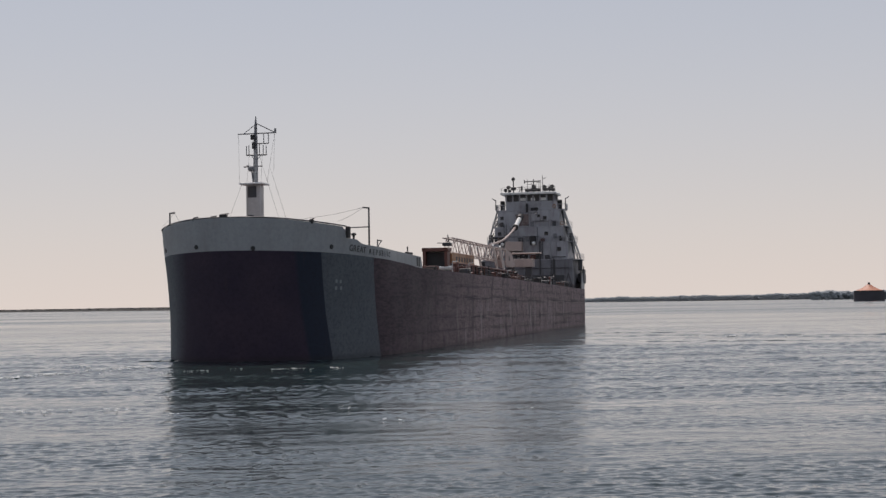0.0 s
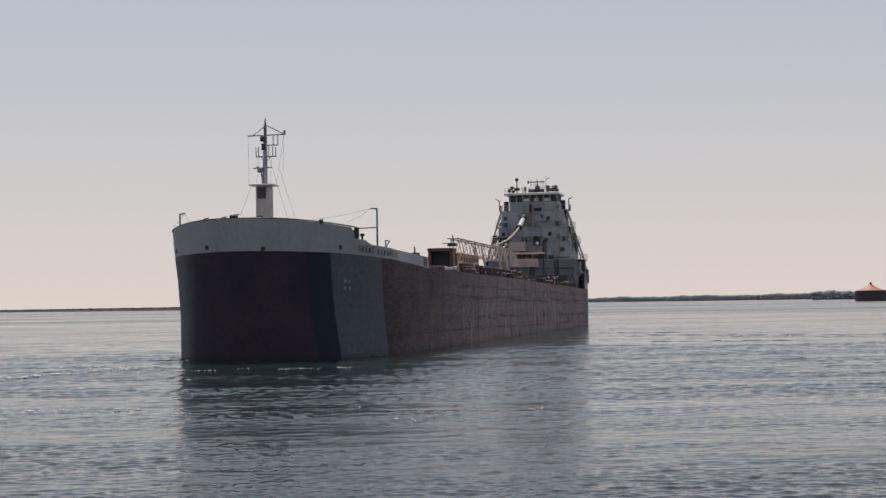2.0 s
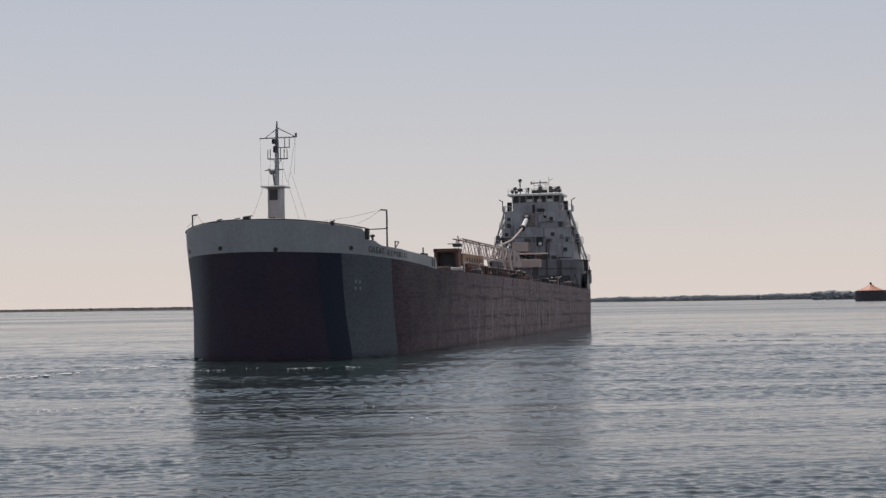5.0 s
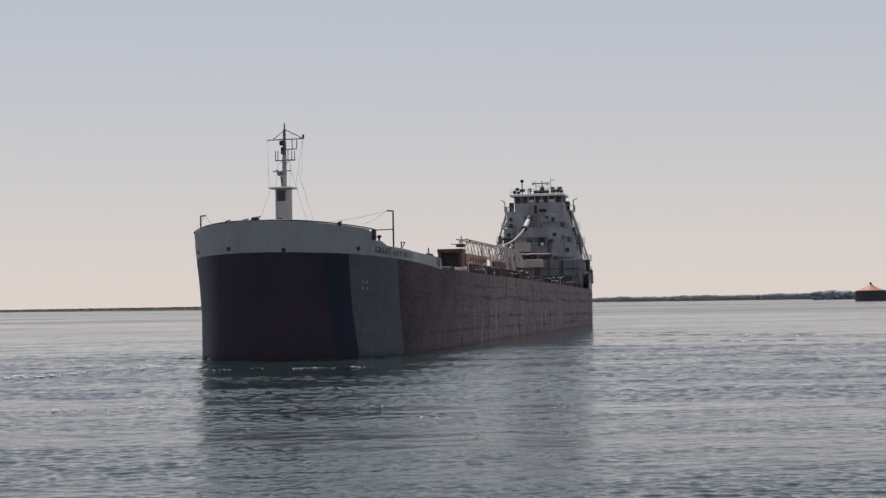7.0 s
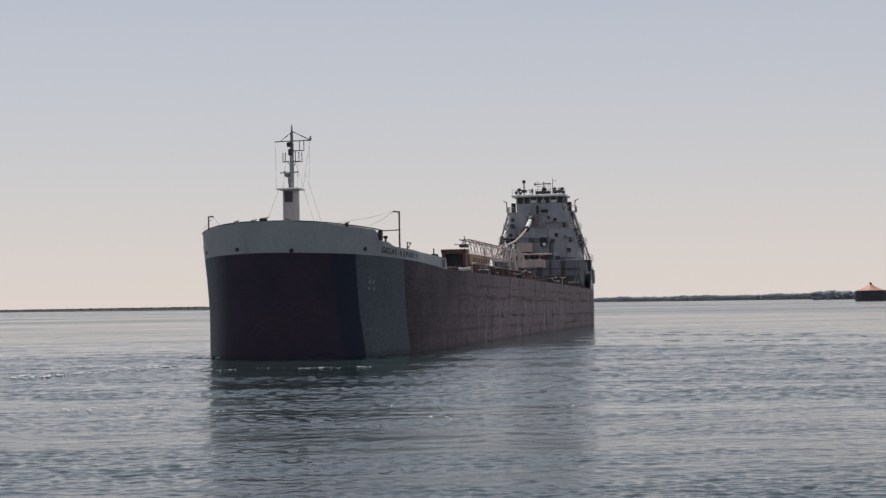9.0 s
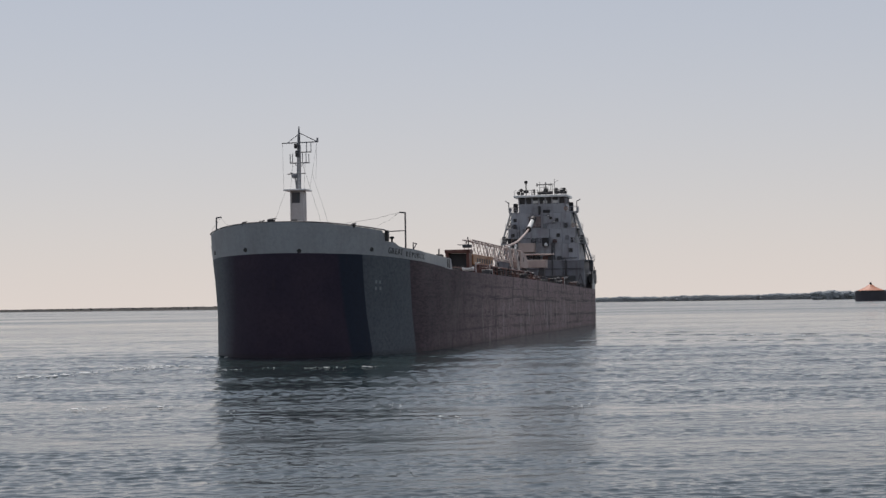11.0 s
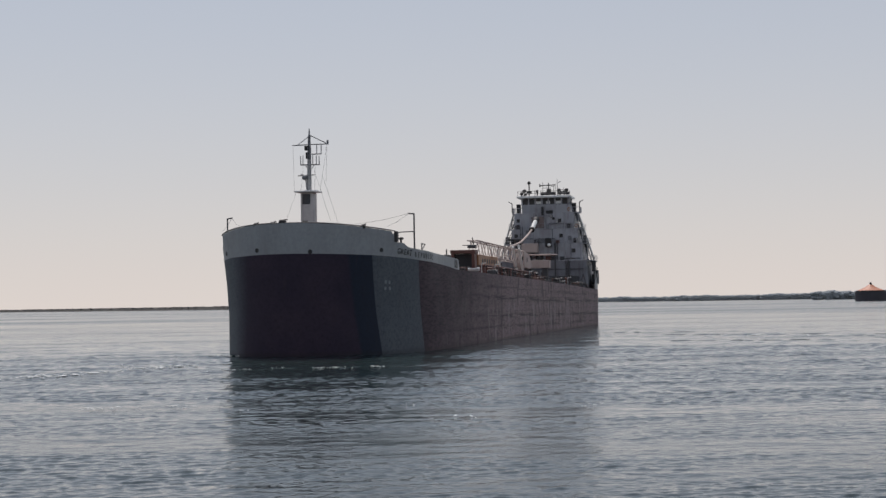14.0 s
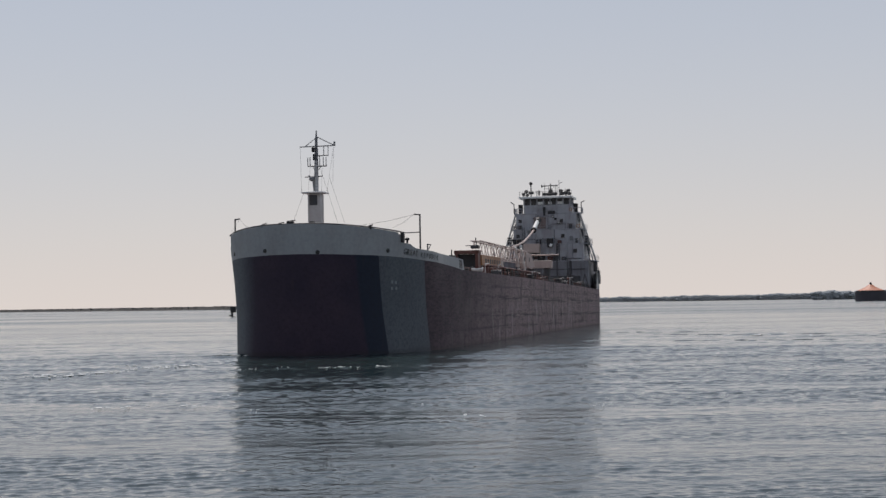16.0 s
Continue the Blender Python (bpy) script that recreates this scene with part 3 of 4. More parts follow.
    wires = [((-1.6, 13.75, 20.0), (-1.4, 13.3, 15.6)), ((1.75, 13.75, 20.0), (1.05, 13.6, 15.6)), ((1.75, 13.75, 20.0), (1.5, 14.2, 16.6)),
             ((-1.2, 13.3, 15.5), (-2.3, 12.3, 11.9)), ((1.3, 13.7, 17.0), (3.4, 12.0, 11.8)), ((0.3, 13.8, 18.1), (2.6, 12.4, 11.9)), ((-0.6, 13.7, 18.1), (-0.8, 13.5, 15.6)),
             ((0.6, 13.7, 18.1), (0.5, 13.6, 15.6))]
    for a, b in wires:
        bm = bmesh.new()
        rod(bm, a, b, 0.010, seg=5)
        part("stay_wire", bm, GREYDARK, mast)


def bow_fittings():
    for side in (-1, 1):
        bm = bmesh.new()
        x = side * 9.42
        rod(bm, (x, 17.18, 8.6), (x, 17.18, 13.4), 0.09, 0.075)
        rod(bm, (x, 17.18, 13.35), (x - side * 0.55, 17.0, 13.4), 0.07)
        post = part("davit_post", bm, GREYDARK, ship)
        bm = bmesh.new()
        rod(bm, (x, 17.18, 11.65), (MIDDLE + side * 8.5, 12.7, 11.40), 0.05, seg=6)
        part("tie_bar", bm, GREYDARK, post)
        for b in ((side * 5.5, 9.5, 12.1), (side * 8.0, 11.6, 11.9)):
            bm = bmesh.new()
            a = Vector((x - side * 0.5, 17.0, 13.38))
            mid = (a + Vector(b)) / 2 - Vector((0, 0, 0.12))
            rod(bm, a, mid, 0.013, seg=5), rod(bm, mid, b, 0.013, seg=5)
            part("wire", bm, GREYDARK, post)
        if side < 0:
            continue
        bm = bmesh.new()
        box(bm, MIDDLE + side * 8.5 - 0.15, MIDDLE + side * 8.5 + 0.15, 12.1, 12.8, 10.5, 11.5, 0.05)
        part("rail_end_box", bm, DARK, ship)
        bm = bmesh.new()
        rod(bm, (MIDDLE + side * 8.7, 13.6, 10.2), (MIDDLE + side * 8.7, 13.6, 10.75), 0.10)
        ball(bm, (MIDDLE + side * 8.7, 13.6, 10.85), 0.24, 0.6)
        part("mushroom_vent", bm, DARK, ship)
        bm = bmesh.new()
        rod(bm, (side * 9.85, 18.6, 9.5), (side * 9.85, 18.6, 10.55), 0.06)
        rod(bm, (side * 9.85, 18.6, 10.5), (side * 9.85, 20.2, 10.5), 0.05)
        rod(bm, (side * 9.85, 20.2, 10.5), (side * 9.85, 18.7, 9.9), 0.05)
        part("small_davit", bm, GREYDARK, ship)
        bm = bmesh.new()
        box(bm, side * 9.9 - 0.2, side * 9.9 + 0.2, 30.5, 32.5, 9.45, 9.75, 0.06)
        rod(bm, (side * 9.9, 31, 9.6), (side * 9.9, 31, 10.3), 0.07)
        part("roller_chock", bm, DARK, ship)
        for s in (33.35, 34.3):
            bm = bmesh.new()
            lo = lerp_table(SHEER, s)
            box(bm, MIDDLE + side * 10.15 - 0.03, MIDDLE + side * 10.15 + 0.03, s - 0.3, s + 0.3, lo + 0.12, lerp_table(RAIL, s) - 0.12)
            part("freeing_port", bm, DARK, ship)
    # things standing on the bow rail
    for x, w, h in ((-2.95, 0.35, 0.13), (-1.15, 0.40, 0.12), (-0.2, 0.62, 0.28), (6.5, 0.32, 0.15)):
        s = flank(x, 12)
        bm = bmesh.new()
        z = lerp_table(RAIL, s)
        box(bm, x - w / 2, x + w / 2, s + 0.05, s + 0.6, z - 0.2, z + h, 0.06)
        rod(bm, (x - w / 2, s + 0.3, z + h), (x + w * 0.8, s + 0.3, z + h + 0.08), 0.05, seg=6)
        part("fairlead", bm, DARK, ship)
    # round chocks through the bow plating
    for x, z in ((-2.87, 9.76), (2.25, 9.53), (7.69, 9.7), (-7.3, 9.7)):
        s = flank(x, z)
        along = Vector((0.2, flank(x + 0.1, z) - flank(x - 0.1, z), 0))
        out = Vector((along.y, -along.x, 0)).normalized()
        c = Vector((x, s, z))
        bm = bmesh.new()
        rod(bm, c - out * 0.1, c + out * 0.06, 0.20, seg=14)
        part("mooring_chock", bm, DARK, ship)


bow_mast()
bow_fittings()


def ship_name():
    """The name on the bow plating: two words in dark letters."""
    def spot(s, z):
        c = 1 - (s - stem(z)) / lerp_table(ENTRANCE, z)
        p = HALF * math.sqrt(max(0.0, 1 - c * c)) if c > 0 else HALF
        return Vector((MIDDLE + p, s, z))

    def stand(ob, s, z):
        a, b = spot(s - 0.2, z), spot(s + 0.2, z)
        x = (b - a).normalized()
        up = (spot(s, z + 0.4) - spot(s, z)).normalized()
        out = x.cross(up).normalized()
        if out.x < 0:
            out = -out
        m = Matrix((x, up, out)).transposed().to_4x4()
        m.translation = spot(s, z) + out * 0.035
        ob.parent = ship
        ob.matrix_basis = m

    def letter(ch, size, s, z):
        cu = bpy.data.curves.new("letter", "FONT")
        cu.body, cu.size, cu.extrude, cu.align_x = ch, size, 0.008, "CENTER"
        tmp = bpy.data.objects.new("letter", cu)
        me = bpy.data.meshes.new_from_object(tmp)
        bpy.data.objects.remove(tmp)
        me.materials.clear()
        me.materials.append(DARK)
        stand(new("letter", me), s, z)

    for k, ch in enumerate("GREAT"):
        letter(ch, 0.80, 12.95 + 0.52 * k, 9.38 - 0.035 * k)
    for k, ch in enumerate("REPUBLIC"):
        letter(ch, 0.72, 16.1 + 0.70 * k, 9.14 - 0.022 * k)
    for s, z in ((11.5, 6.6), (12.0, 6.55), (11.5, 6.0), (12.1, 6.0)):
        bm = bmesh.new()
        box(bm, -0.13, 0.13, 0.0, 0.3, -0.004, 0.008)
        stand(part("emblem_bar", bm, EMBLEM, ship), s, z)


ship_name()


def bow_wave():
    """The low ridge of water that stands off the starboard bow."""
    bm = bmesh.new()
    for k in range(9):
        f = k / 8
        bmesh.ops.create_icosphere(bm, subdivisions=2, radius=0.5, matrix=Matrix.LocRotScale((-6.6 - 3.4 * f, 9.3 + 1.2 * f, 0.0), Euler((0, 0, -0.3)), (1.4, 0.9, 0.42 * (1 - 0.75 * f))))
    part("bow_wave", bm, WATER, ship, "low ridge of water at the bow", smooth=True)
    rng = random.Random(2)
    bm = bmesh.new()
    for k in range(26):
        f = rng.random()
        bmesh.ops.create_icosphere(bm, subdivisions=1, radius=rng.uniform(0.03, 0.08), matrix=Matrix.LocRotScale((-5.6 - 2.4 * f + rng.gauss(0, 0.2), 8.1 + 1.2 * f, 0.06 + rng.random() * 0.06), None, (2.2, 1.2, 0.5)))
    part("bow_foam", bm, LAMPWHITE, ship, "broken white foam at the stem")["kind"] = "stuff"


bow_wave()


def deck_gear():
    # hatch covers down the deck
    first = None
    for k in range(16):
        s = 40 + 7.3 * k
        if 80 < s < 108:
            continue
        z = lerp_table(SHEER, s) - 0.25
        if first is None:
            top = new("hatch")
            top.parent = ship
            bm = bmesh.new()
            box(bm, -5.6, 5.6, -1.9, 1.9, 0, 0.75, 0.04)
            part("coaming", bm, BROWN, top)
            bm = bmesh.new()
            box(bm, -5.8, 5.8, -2.05, 2.05, 0.75, 0.95, 0.05)
            part("cover", bm, DECK, top)
            top.matrix_basis = pose(0, s, z)
            first = top
        else:
            copy_thing(first, pose(0, s, z))
    # hatch crane: a dark portal with a long orange side
    bm = bmesh.new()
    box(bm, 0.3, 0.7, 84, 86, 7.7, 11.9), box(bm, 3.2, 3.6, 84, 86, 7.7, 11.9), box(bm, 0.2, 3.7, 84, 86.3, 11.45, 11.95, 0.06)
    box(bm, 0.3, 3.6, 84.05, 86, 9.1, 9.5)
    crane = part("hatch_crane", bm, BROWN, ship, "rust-brown portal of the deck crane")
    # solid dark box inside the portal, coloured for its shaded interior
    bm = bmesh.new()
    box(bm, 0.5, 3.3, 84.8, 103, 8.2, 11.4)
    part("portal_shade_box", bm, DARK, crane)
    bm = bmesh.new()
    box(bm, 3.4, 3.78, 86.2, 103, 9.9, 11.35, 0.05)
    side = part("side_beam", bm, ORANGE, crane, "faded orange side girder with openings")
    for k in range(7):
        bm = bmesh.new()
        box(bm, 3.77, 3.80, 89.0 + 2.0 * k, 90.0 + 2.0 * k, 10.2, 10.85)
        part("opening", bm, DARK, side)
    bm = bmesh.new()
    rod(bm, (4.9, 82, 9.25), (4.9, 135, 8.85), 0.5, seg=12)
    part("deck_pipe", bm, BROWN, ship, "rust-brown pipe along the deck")
    # small open boat lying across the deck: a lofted shell, thwarts and a rubbing strake
    bm = bmesh.new()
    ribs = []
    for k in range(9):
        f = k / 8
        beam = 0.42 * (1 - max(0.0, 2 * f - 1.05) ** 2.2) * (0.8 + 0.2 * min(1, 4 * f))
        sheer = 9.22 + 0.14 * (2 * f - 0.9) ** 2
        ribs.append([bm.verts.new((4.1 + 1.55 * f, 76.1 + beam * q, 8.78 + (sheer - 8.78) * up + 0.12 * max(0.0, f - 0.7) * (1 - up))) for q, up in ((-1, 1), (-0.9, 0.5), (-0.5, 0.1), (0, 0), (0.5, 0.1), (0.9, 0.5), (1, 1))])
    for p, q in zip(ribs, ribs[1:]):
        for k in range(6):
            bm.faces.new((p[k], p[k + 1], q[k + 1], q[k]))
    bm.faces.new(ribs[0])
    boat = part("work_boat", bm, LAMPWHITE, ship, "small white open work boat on deck", smooth=True)
    thick = boat.modifiers.new("shell", "SOLIDIFY")
    thick.thickness = 0.04
    for x in (4.5, 4.95, 5.3):
        bm = bmesh.new()
        box(bm, x - 0.1, x + 0.1, 75.75, 76.45, 9.08, 9.12, 0.01)
        part("thwart", bm, BROWN, boat)
    bm = bmesh.new()
    box(bm, 4.02, 4.25, 75.95, 76.25, 8.95, 9.5, 0.05)
    part("outboard_motor", bm, DARK, boat)
    # low plated trunk between the side deck and the hatches
    for k in range(8):
        bm = bmesh.new()
        s0 = 86.4 + 5.9 * k
        box(bm, 4.6, 5.1, s0, s0 + 5.7, lerp_table(SHEER, s0) - 0.25, 9.62 - 0.045 * k - 0.25 * (k % 3 == 1), 0.04)
        part("trunk_panel", bm, RUST, ship)
    bm = bmesh.new()
    box(bm, 4.2, 5.4, 75.8, 76.4, 7.75, 8.80, 0.03)
    part("boat_cradle", bm, DARK, ship)
    for x0, x1, s0, s1, z1, mat in ((0.9, 2.9, 79.5, 81.5, 9.5, BROWN), (3.2, 5.4, 78.5, 82.0, 9.25, BROWN), (2.2, 3.4, 77.0, 78.2, 9.3, DARK), (5.6, 6.6, 81, 84, 9.4, BROWN), (-0.8, 0.6, 80, 82, 9.9, DARK)):
        bm = bmesh.new()
        box(bm, x0, x1, s0, s1, 7.7, z1, 0.08)
        part("deck_locker", bm, mat, ship)
    rng = random.Random(31)
    for k in range(16):
        x, s = rng.uniform(-2.0, 8.6), rng.uniform(169.5, 177.0)
        h = rng.uniform(1.2, 3.6)
        z = lerp_table(SHEER, s) - 0.25
        bm = bmesh.new()
        if k % 3 == 0:
            rod(bm, (x - 0.7, s, z + 0.9), (x + 0.7, s, z + 0.9), 0.6, seg=14), box(bm, x - 0.9, x + 0.9, s - 0.5, s + 0.5, z, z + 0.6, 0.05)
            part("mooring_winch", bm, GREYDARK, ship)
        elif k % 3 == 1:
            box(bm, x - 0.45, x + 0.45, s - 0.4, s + 0.4, z, z + h, 0.08), rod(bm, (x, s, z + h), (x, s, z + h + 0.5), 0.12)
            part("machinery_casing", bm, (GREYDARK, DARK)[k % 2], ship)
        else:
            rod(bm, (x, s, z), (x + 0.8, s, z + h), 0.10), rod(bm, (x + 1.6, s, z), (x + 0.8, s, z + h), 0.10)
            part("derrick_leg", bm, (WHITE, GREYDARK)[k // 3 % 2], ship)
    bm = bmesh.new()
    rod(bm, (5.6, 80, 9.75), (5.6, 132, 9.35), 0.13, seg=8), rod(bm, (5.6, 80, 9.15), (5.6, 132, 8.75), 0.06, seg=6)
    walkway = part("deck_fence", bm, BROWN, ship, "rust-brown fence of posts along the hatches")
    for k in range(36):
        s = 80.5 + 1.45 * k
        bm = bmesh.new()
        box(bm, 5.5, 5.7, s - 0.12, s + 0.12, lerp_table(SHEER, s) - 0.25, 9.75 - 0.4 * k / 36, 0.02)
        part("fence_post", bm, (RUST, DARK, BROWN, GREYDARK)[k % 4], walkway)
    rng = random.Random(8)
    for k in range(84):
        s = rng.uniform(64, 174)
        x = rng.uniform(4.5, 9.0)
        z = lerp_table(SHEER, s) - 0.25
        h = rng.uniform(0.7, 1.9)
        bm = bmesh.new()
        kind = k % 4
        if kind == 0:
            rod(bm, (x, s, z), (x, s, z + h), 0.12), ball(bm, (x, s, z + h), 0.28, 0.7)
            part("deck_vent", bm, (BROWN, DARK, GREYDARK)[k // 4 % 3], ship)
        elif kind == 1:
            w = rng.uniform(0.25, 0.5)
            box(bm, x - w, x + w, s - rng.uniform(0.3, 1.2), s + 0.5, z, z + h * 0.75, 0.06)
            rod(bm, (x - w - 0.2, s, z + h * 0.5), (x + w + 0.2, s, z + h * 0.5), h * 0.28, seg=10)
            part("winch", bm, (GREYDARK, BROWN, DARK)[k // 4 % 3], ship)
        elif kind == 2:
            rod(bm, (x, s, z), (x, s, z + h + 0.4), 0.06, seg=6), rod(bm, (x, s, z + h + 0.3), (x + 0.5, s + 0.6, z + h + 0.4), 0.05, seg=6)
            part("lamp_post", bm, (DARK, WHITE)[k // 4 % 2], ship)
        else:
            n = rng.uniform(3, 7)
            for zz in (0.5, 1.0):
                rod(bm, (9.7, s, z + zz), (9.7, s + n, z + zz - 0.03), 0.028, seg=5)
            for q in range(4):
                rod(bm, (9.7, s + n * q / 3, z), (9.7, s + n * q / 3, z + 1.0), 0.035, seg=5)
            part("deck_rail", bm, (DARK, BROWN, GREYDARK)[k // 4 % 3], ship)


def unloading_boom():
    top = new("unloading_boom")
    top.parent = ship
    top["label"] = "pale lattice unloading boom lying along the deck"
    n = 18
    s0, s1 = 103.0, 153.0
    def pt(x, k, up):
        f = k / n
        return (x, s0 + (s1 - s0) * f, (13.95 - 0.3 * f) - (0 if up else 2.1))
    for x in (-0.7, 0.7):
        for up in (True, False):
            bm = bmesh.new()
            rod(bm, pt(x, 0, up), pt(x, n, up), 0.10, seg=6)
            part("chord", bm, BUFF, top)
        for k in range(n):
            bm = bmesh.new()
            a, b = (pt(x, k, True), pt(x, k + 1, False)) if k % 2 else (pt(x, k, False), pt(x, k + 1, True))
            rod(bm, a, b, 0.065, seg=6)
            part("lattice_bar", bm, BUFF, top)
    for k in range(0, n + 1):
        bm = bmesh.new()
        rod(bm, pt(-0.7, k, True), pt(0.7, k, True), 0.05, seg=6)
        part("cross_bar", bm, BUFF, top)
    bm = bmesh.new()
    rod(bm, (0.0, 103.8, 13.4), (0.0, 103.0, 14.4), 0.08), box(bm, -0.7, 0.5, 102.4, 103.8, 12.8, 13.3, 0.1), rod(bm, (-1.5, 102.8, 13.25), (0.4, 102.8, 13.2), 0.06)
    part("boom_head", bm, GREYDARK, top)
    for x in (-0.9, 0.9):
        bm = bmesh.new()
        prism(bm, [(150, 13.6), (156, 13.3), (160.5, 11.2), (157, 10.6), (150, 11.0)], x - 0.08, x + 0.08)
        plate = part("heel_plate", bm, BUFF, top)
        bm = bmesh.new()
        rod(bm, (x + 0.085, 153.6, 12.2), (x + 0.11, 153.6, 12.2), 0.45, seg=14)
        part("lightening_hole", bm, GREYDARK, plate)
    for x, s in ((-2.4, 139), (1.4, 139), (-2.4, 146), (1.4, 146)):
        bm = bmesh.new()
        rod(bm, (x, s + 2, 7.2), (x, s - 5.0, 13.9), 0.22, 0.18)
        part("saddle_leg", bm, LAMPWHITE, top)
    bm = bmesh.new()
    box(bm, -1.3, 3.6, 164.0, 166.5, 10.9, 12.35, 0.08)
    part("hopper_box", bm, BUFF, top)
    bm = bmesh.new()
    box(bm, -1.0, 0.0, 164.5, 166, 7.0, 10.9), box(bm, 2.2, 3.2, 164.5, 166, 7.0, 10.9)
    part("hopper_leg", bm, GREYDARK, top)
    bm = bmesh.new()
    rod(bm, (-0.8, 166, 13.45), (4.9, 166, 13.35), 0.12)
    part("hopper_rail", bm, BUFF, top)
    # loop conveyor gallery climbing to the deckhouse
    path = [(-0.5, 142, 14.15), (-0.5, 150, 14.8), (-0.5, 157, 15.55), (-0.5, 163, 16.6), (-0.5, 168.5, 17.7), (-0.5, 171.3, 18.4)]
    for a, b in zip(path, path[1:]):
        bm = bmesh.new()
        rod(bm, a, b, 0.20, seg=12)
        part("conveyor_gallery", bm, BUFF, top)
    bm = bmesh.new()
    rod(bm, (-0.5, 171.3, 18.4), (-0.45, 176.0, 20.1), 0.42, seg=16)
    part("elevator_head", bm, LAMPWHITE, top, "bright white cylindrical casing")
    bm = bmesh.new()
    rod(bm, (-0.45, 176.0, 20.1), (-0.4, 177.4, 20.6), 0.60, seg=16)
    part("casing_cap", bm, DARK, top)
    bm = bmesh.new()
    rod(bm, (-0.5, 170.9, 18.25), (-0.5, 171.4, 18.45), 0.54, seg=16)
    part("casing_flange", bm, DARK, top)


deck_gear()
unloading_boom()


def house_gear(top):
    """Gear fixed to the front of the deckhouse: cable trays, ladders, lockers, lamps, lifebuoys."""
    fronts = lambda z: 179.0 if z < 12.6 else 180.0 if z < 16.0 else 181.0 if z < 18.9 else 181.6
    # rust-brown plate behind the elevator head
    bm = bmesh.new()
    box(bm, -1.9, 0.5, 181.50, 181.62, 19.1, 21.3, 0.03)
    plate = part("rusty_plate", bm, STAINED, top, "rust-stained doubler plate")
    for x, z in ((-1.9, 19.2), (0.4, 19.2), (-1.9, 21.1), (0.4, 21.1)):
        bm = bmesh.new()
        rod(bm, (x, 181.42, z), (x, 181.52, z), 0.12, seg=8)
        part("bolt_head", bm, GREYDARK, plate)
    # a line of unreadable dark marks across the front of the bridge
    for k in range(7):
        x = -1.0 + 0.5 * k
        bm = bmesh.new()
        box(bm, x - 0.17, x + 0.17, 181.52, 181.62, 21.35, 21.62 + 0.12 * (k % 3 == 0))
        part("letter_bar", bm, MIDGREY, top)
    # ladders up the front
    for x, z0, z1 in ((3.1, 12.7, 15.9), (-3.9, 16.1, 18.8), (5.2, 7.1, 12.4)):
        s = fronts(z0) - 0.18
        bm = bmesh.new()
        for q in (-0.22, 0.22):
            rod(bm, (x + q, s, z0), (x + q, s, z1 + 0.6), 0.05, seg=5)
        for k in range(int((z1 - z0) / 0.3)):
            rod(bm, (x - 0.22, s, z0 + 0.3 * k), (x + 0.22, s, z0 + 0.3 * k), 0.03, seg=5)
        part("ladder", bm, GREYDARK, top)
    # cable trays and pipe runs
    for x0, z0, x1, z1, r, mat in ((-5.6, 17.0, 2.6, 17.0, 0.07, GREYDARK), (-6.2, 13.2, -0.4, 13.2, 0.09, BROWN), (2.2, 16.3, 2.2, 18.8, 0.09, MIDGREY), (4.4, 13.0, 7.6, 13.0, 0.08, GREYDARK),
                                   (0.9, 18.95, 0.9, 21.2, 0.07, MIDGREY), (-0.9, 12.7, -0.9, 14.0, 0.14, GREYDARK), (5.9, 13.0, 5.9, 15.8, 0.06, MIDGREY), (1.4, 19.9, 5.8, 19.9, 0.05, GREYDARK), (-7.0, 10.9, 8.4, 10.9, 0.08, GREYDARK)):
        s = fronts(min(z0, z1)) - 0.12
        bm = bmesh.new()
        rod(bm, (x0, s, z0), (x1, s, z1), r, seg=7)
        part("pipe_run", bm, mat, top)
    # lockers, reels and vents on the front ledges, standing on each deck edge
    for x, w, h, z, mat in ((-3.4, 0.9, 0.8, 12.6, DARK), (-2.2, 1.1, 1.0, 12.6, GREYDARK), (-0.2, 1.4, 1.2, 12.6, DARK), (1.5, 1.0, 0.8, 12.6, BROWN), (2.3, 0.6, 1.3, 12.6, GREYDARK), (4.2, 0.8, 0.7, 12.6, GREYDARK),
                            (-0.9, 0.9, 0.7, 16.0, GREYDARK), (0.4, 0.6, 1.0, 16.0, MIDGREY), (3.3, 0.7, 0.6, 16.0, BROWN), (-5.6, 0.6, 0.9, 16.0, DARK), (6.6, 0.5, 0.9, 16.0, DARK), (5.4, 0.6, 0.8, 18.9, GREYDARK), (-4.6, 0.6, 0.8, 18.9, GREYDARK)):
        s = {12.6: 179.55, 16.0: 180.5, 18.9: 181.3}[z]
        bm = bmesh.new()
        box(bm, x - w / 2, x + w / 2, s - 0.35, s + 0.3, z, z + h, 0.07)
        box(bm, x - w / 2 - 0.05, x + w / 2 + 0.05, s - 0.4, s + 0.3, z + h, z + h + 0.06, 0.02)
        locker = part("deck_box", bm, mat, top)
        bm = bmesh.new()
        box(bm, x - w * 0.12, x + w * 0.12, s - 0.41, s - 0.34, z + h * 0.55, z + h * 0.68)
        part("hasp", bm, MIDGREY, locker)
    # floodlights on short brackets
    for x, z in ((2.0, 21.2), (3.1, 20.0), (-5.3, 19.3), (6.9, 16.6), (-6.3, 13.6)):
        s = fronts(z)
        bm = bmesh.new()
        rod(bm, (x, s, z), (x, s - 0.5, z + 0.15), 0.06, seg=6), box(bm, x - 0.28, x + 0.28, s - 0.75, s - 0.45, z - 0.05, z + 0.35, 0.06)
        lamp = part("flood_lamp", bm, DARK, top)
        bm = bmesh.new()
        box(bm, x - 0.2, x + 0.2, s - 0.78, s - 0.75, z + 0.02, z + 0.28)
        part("lens", bm, WHITE, lamp)
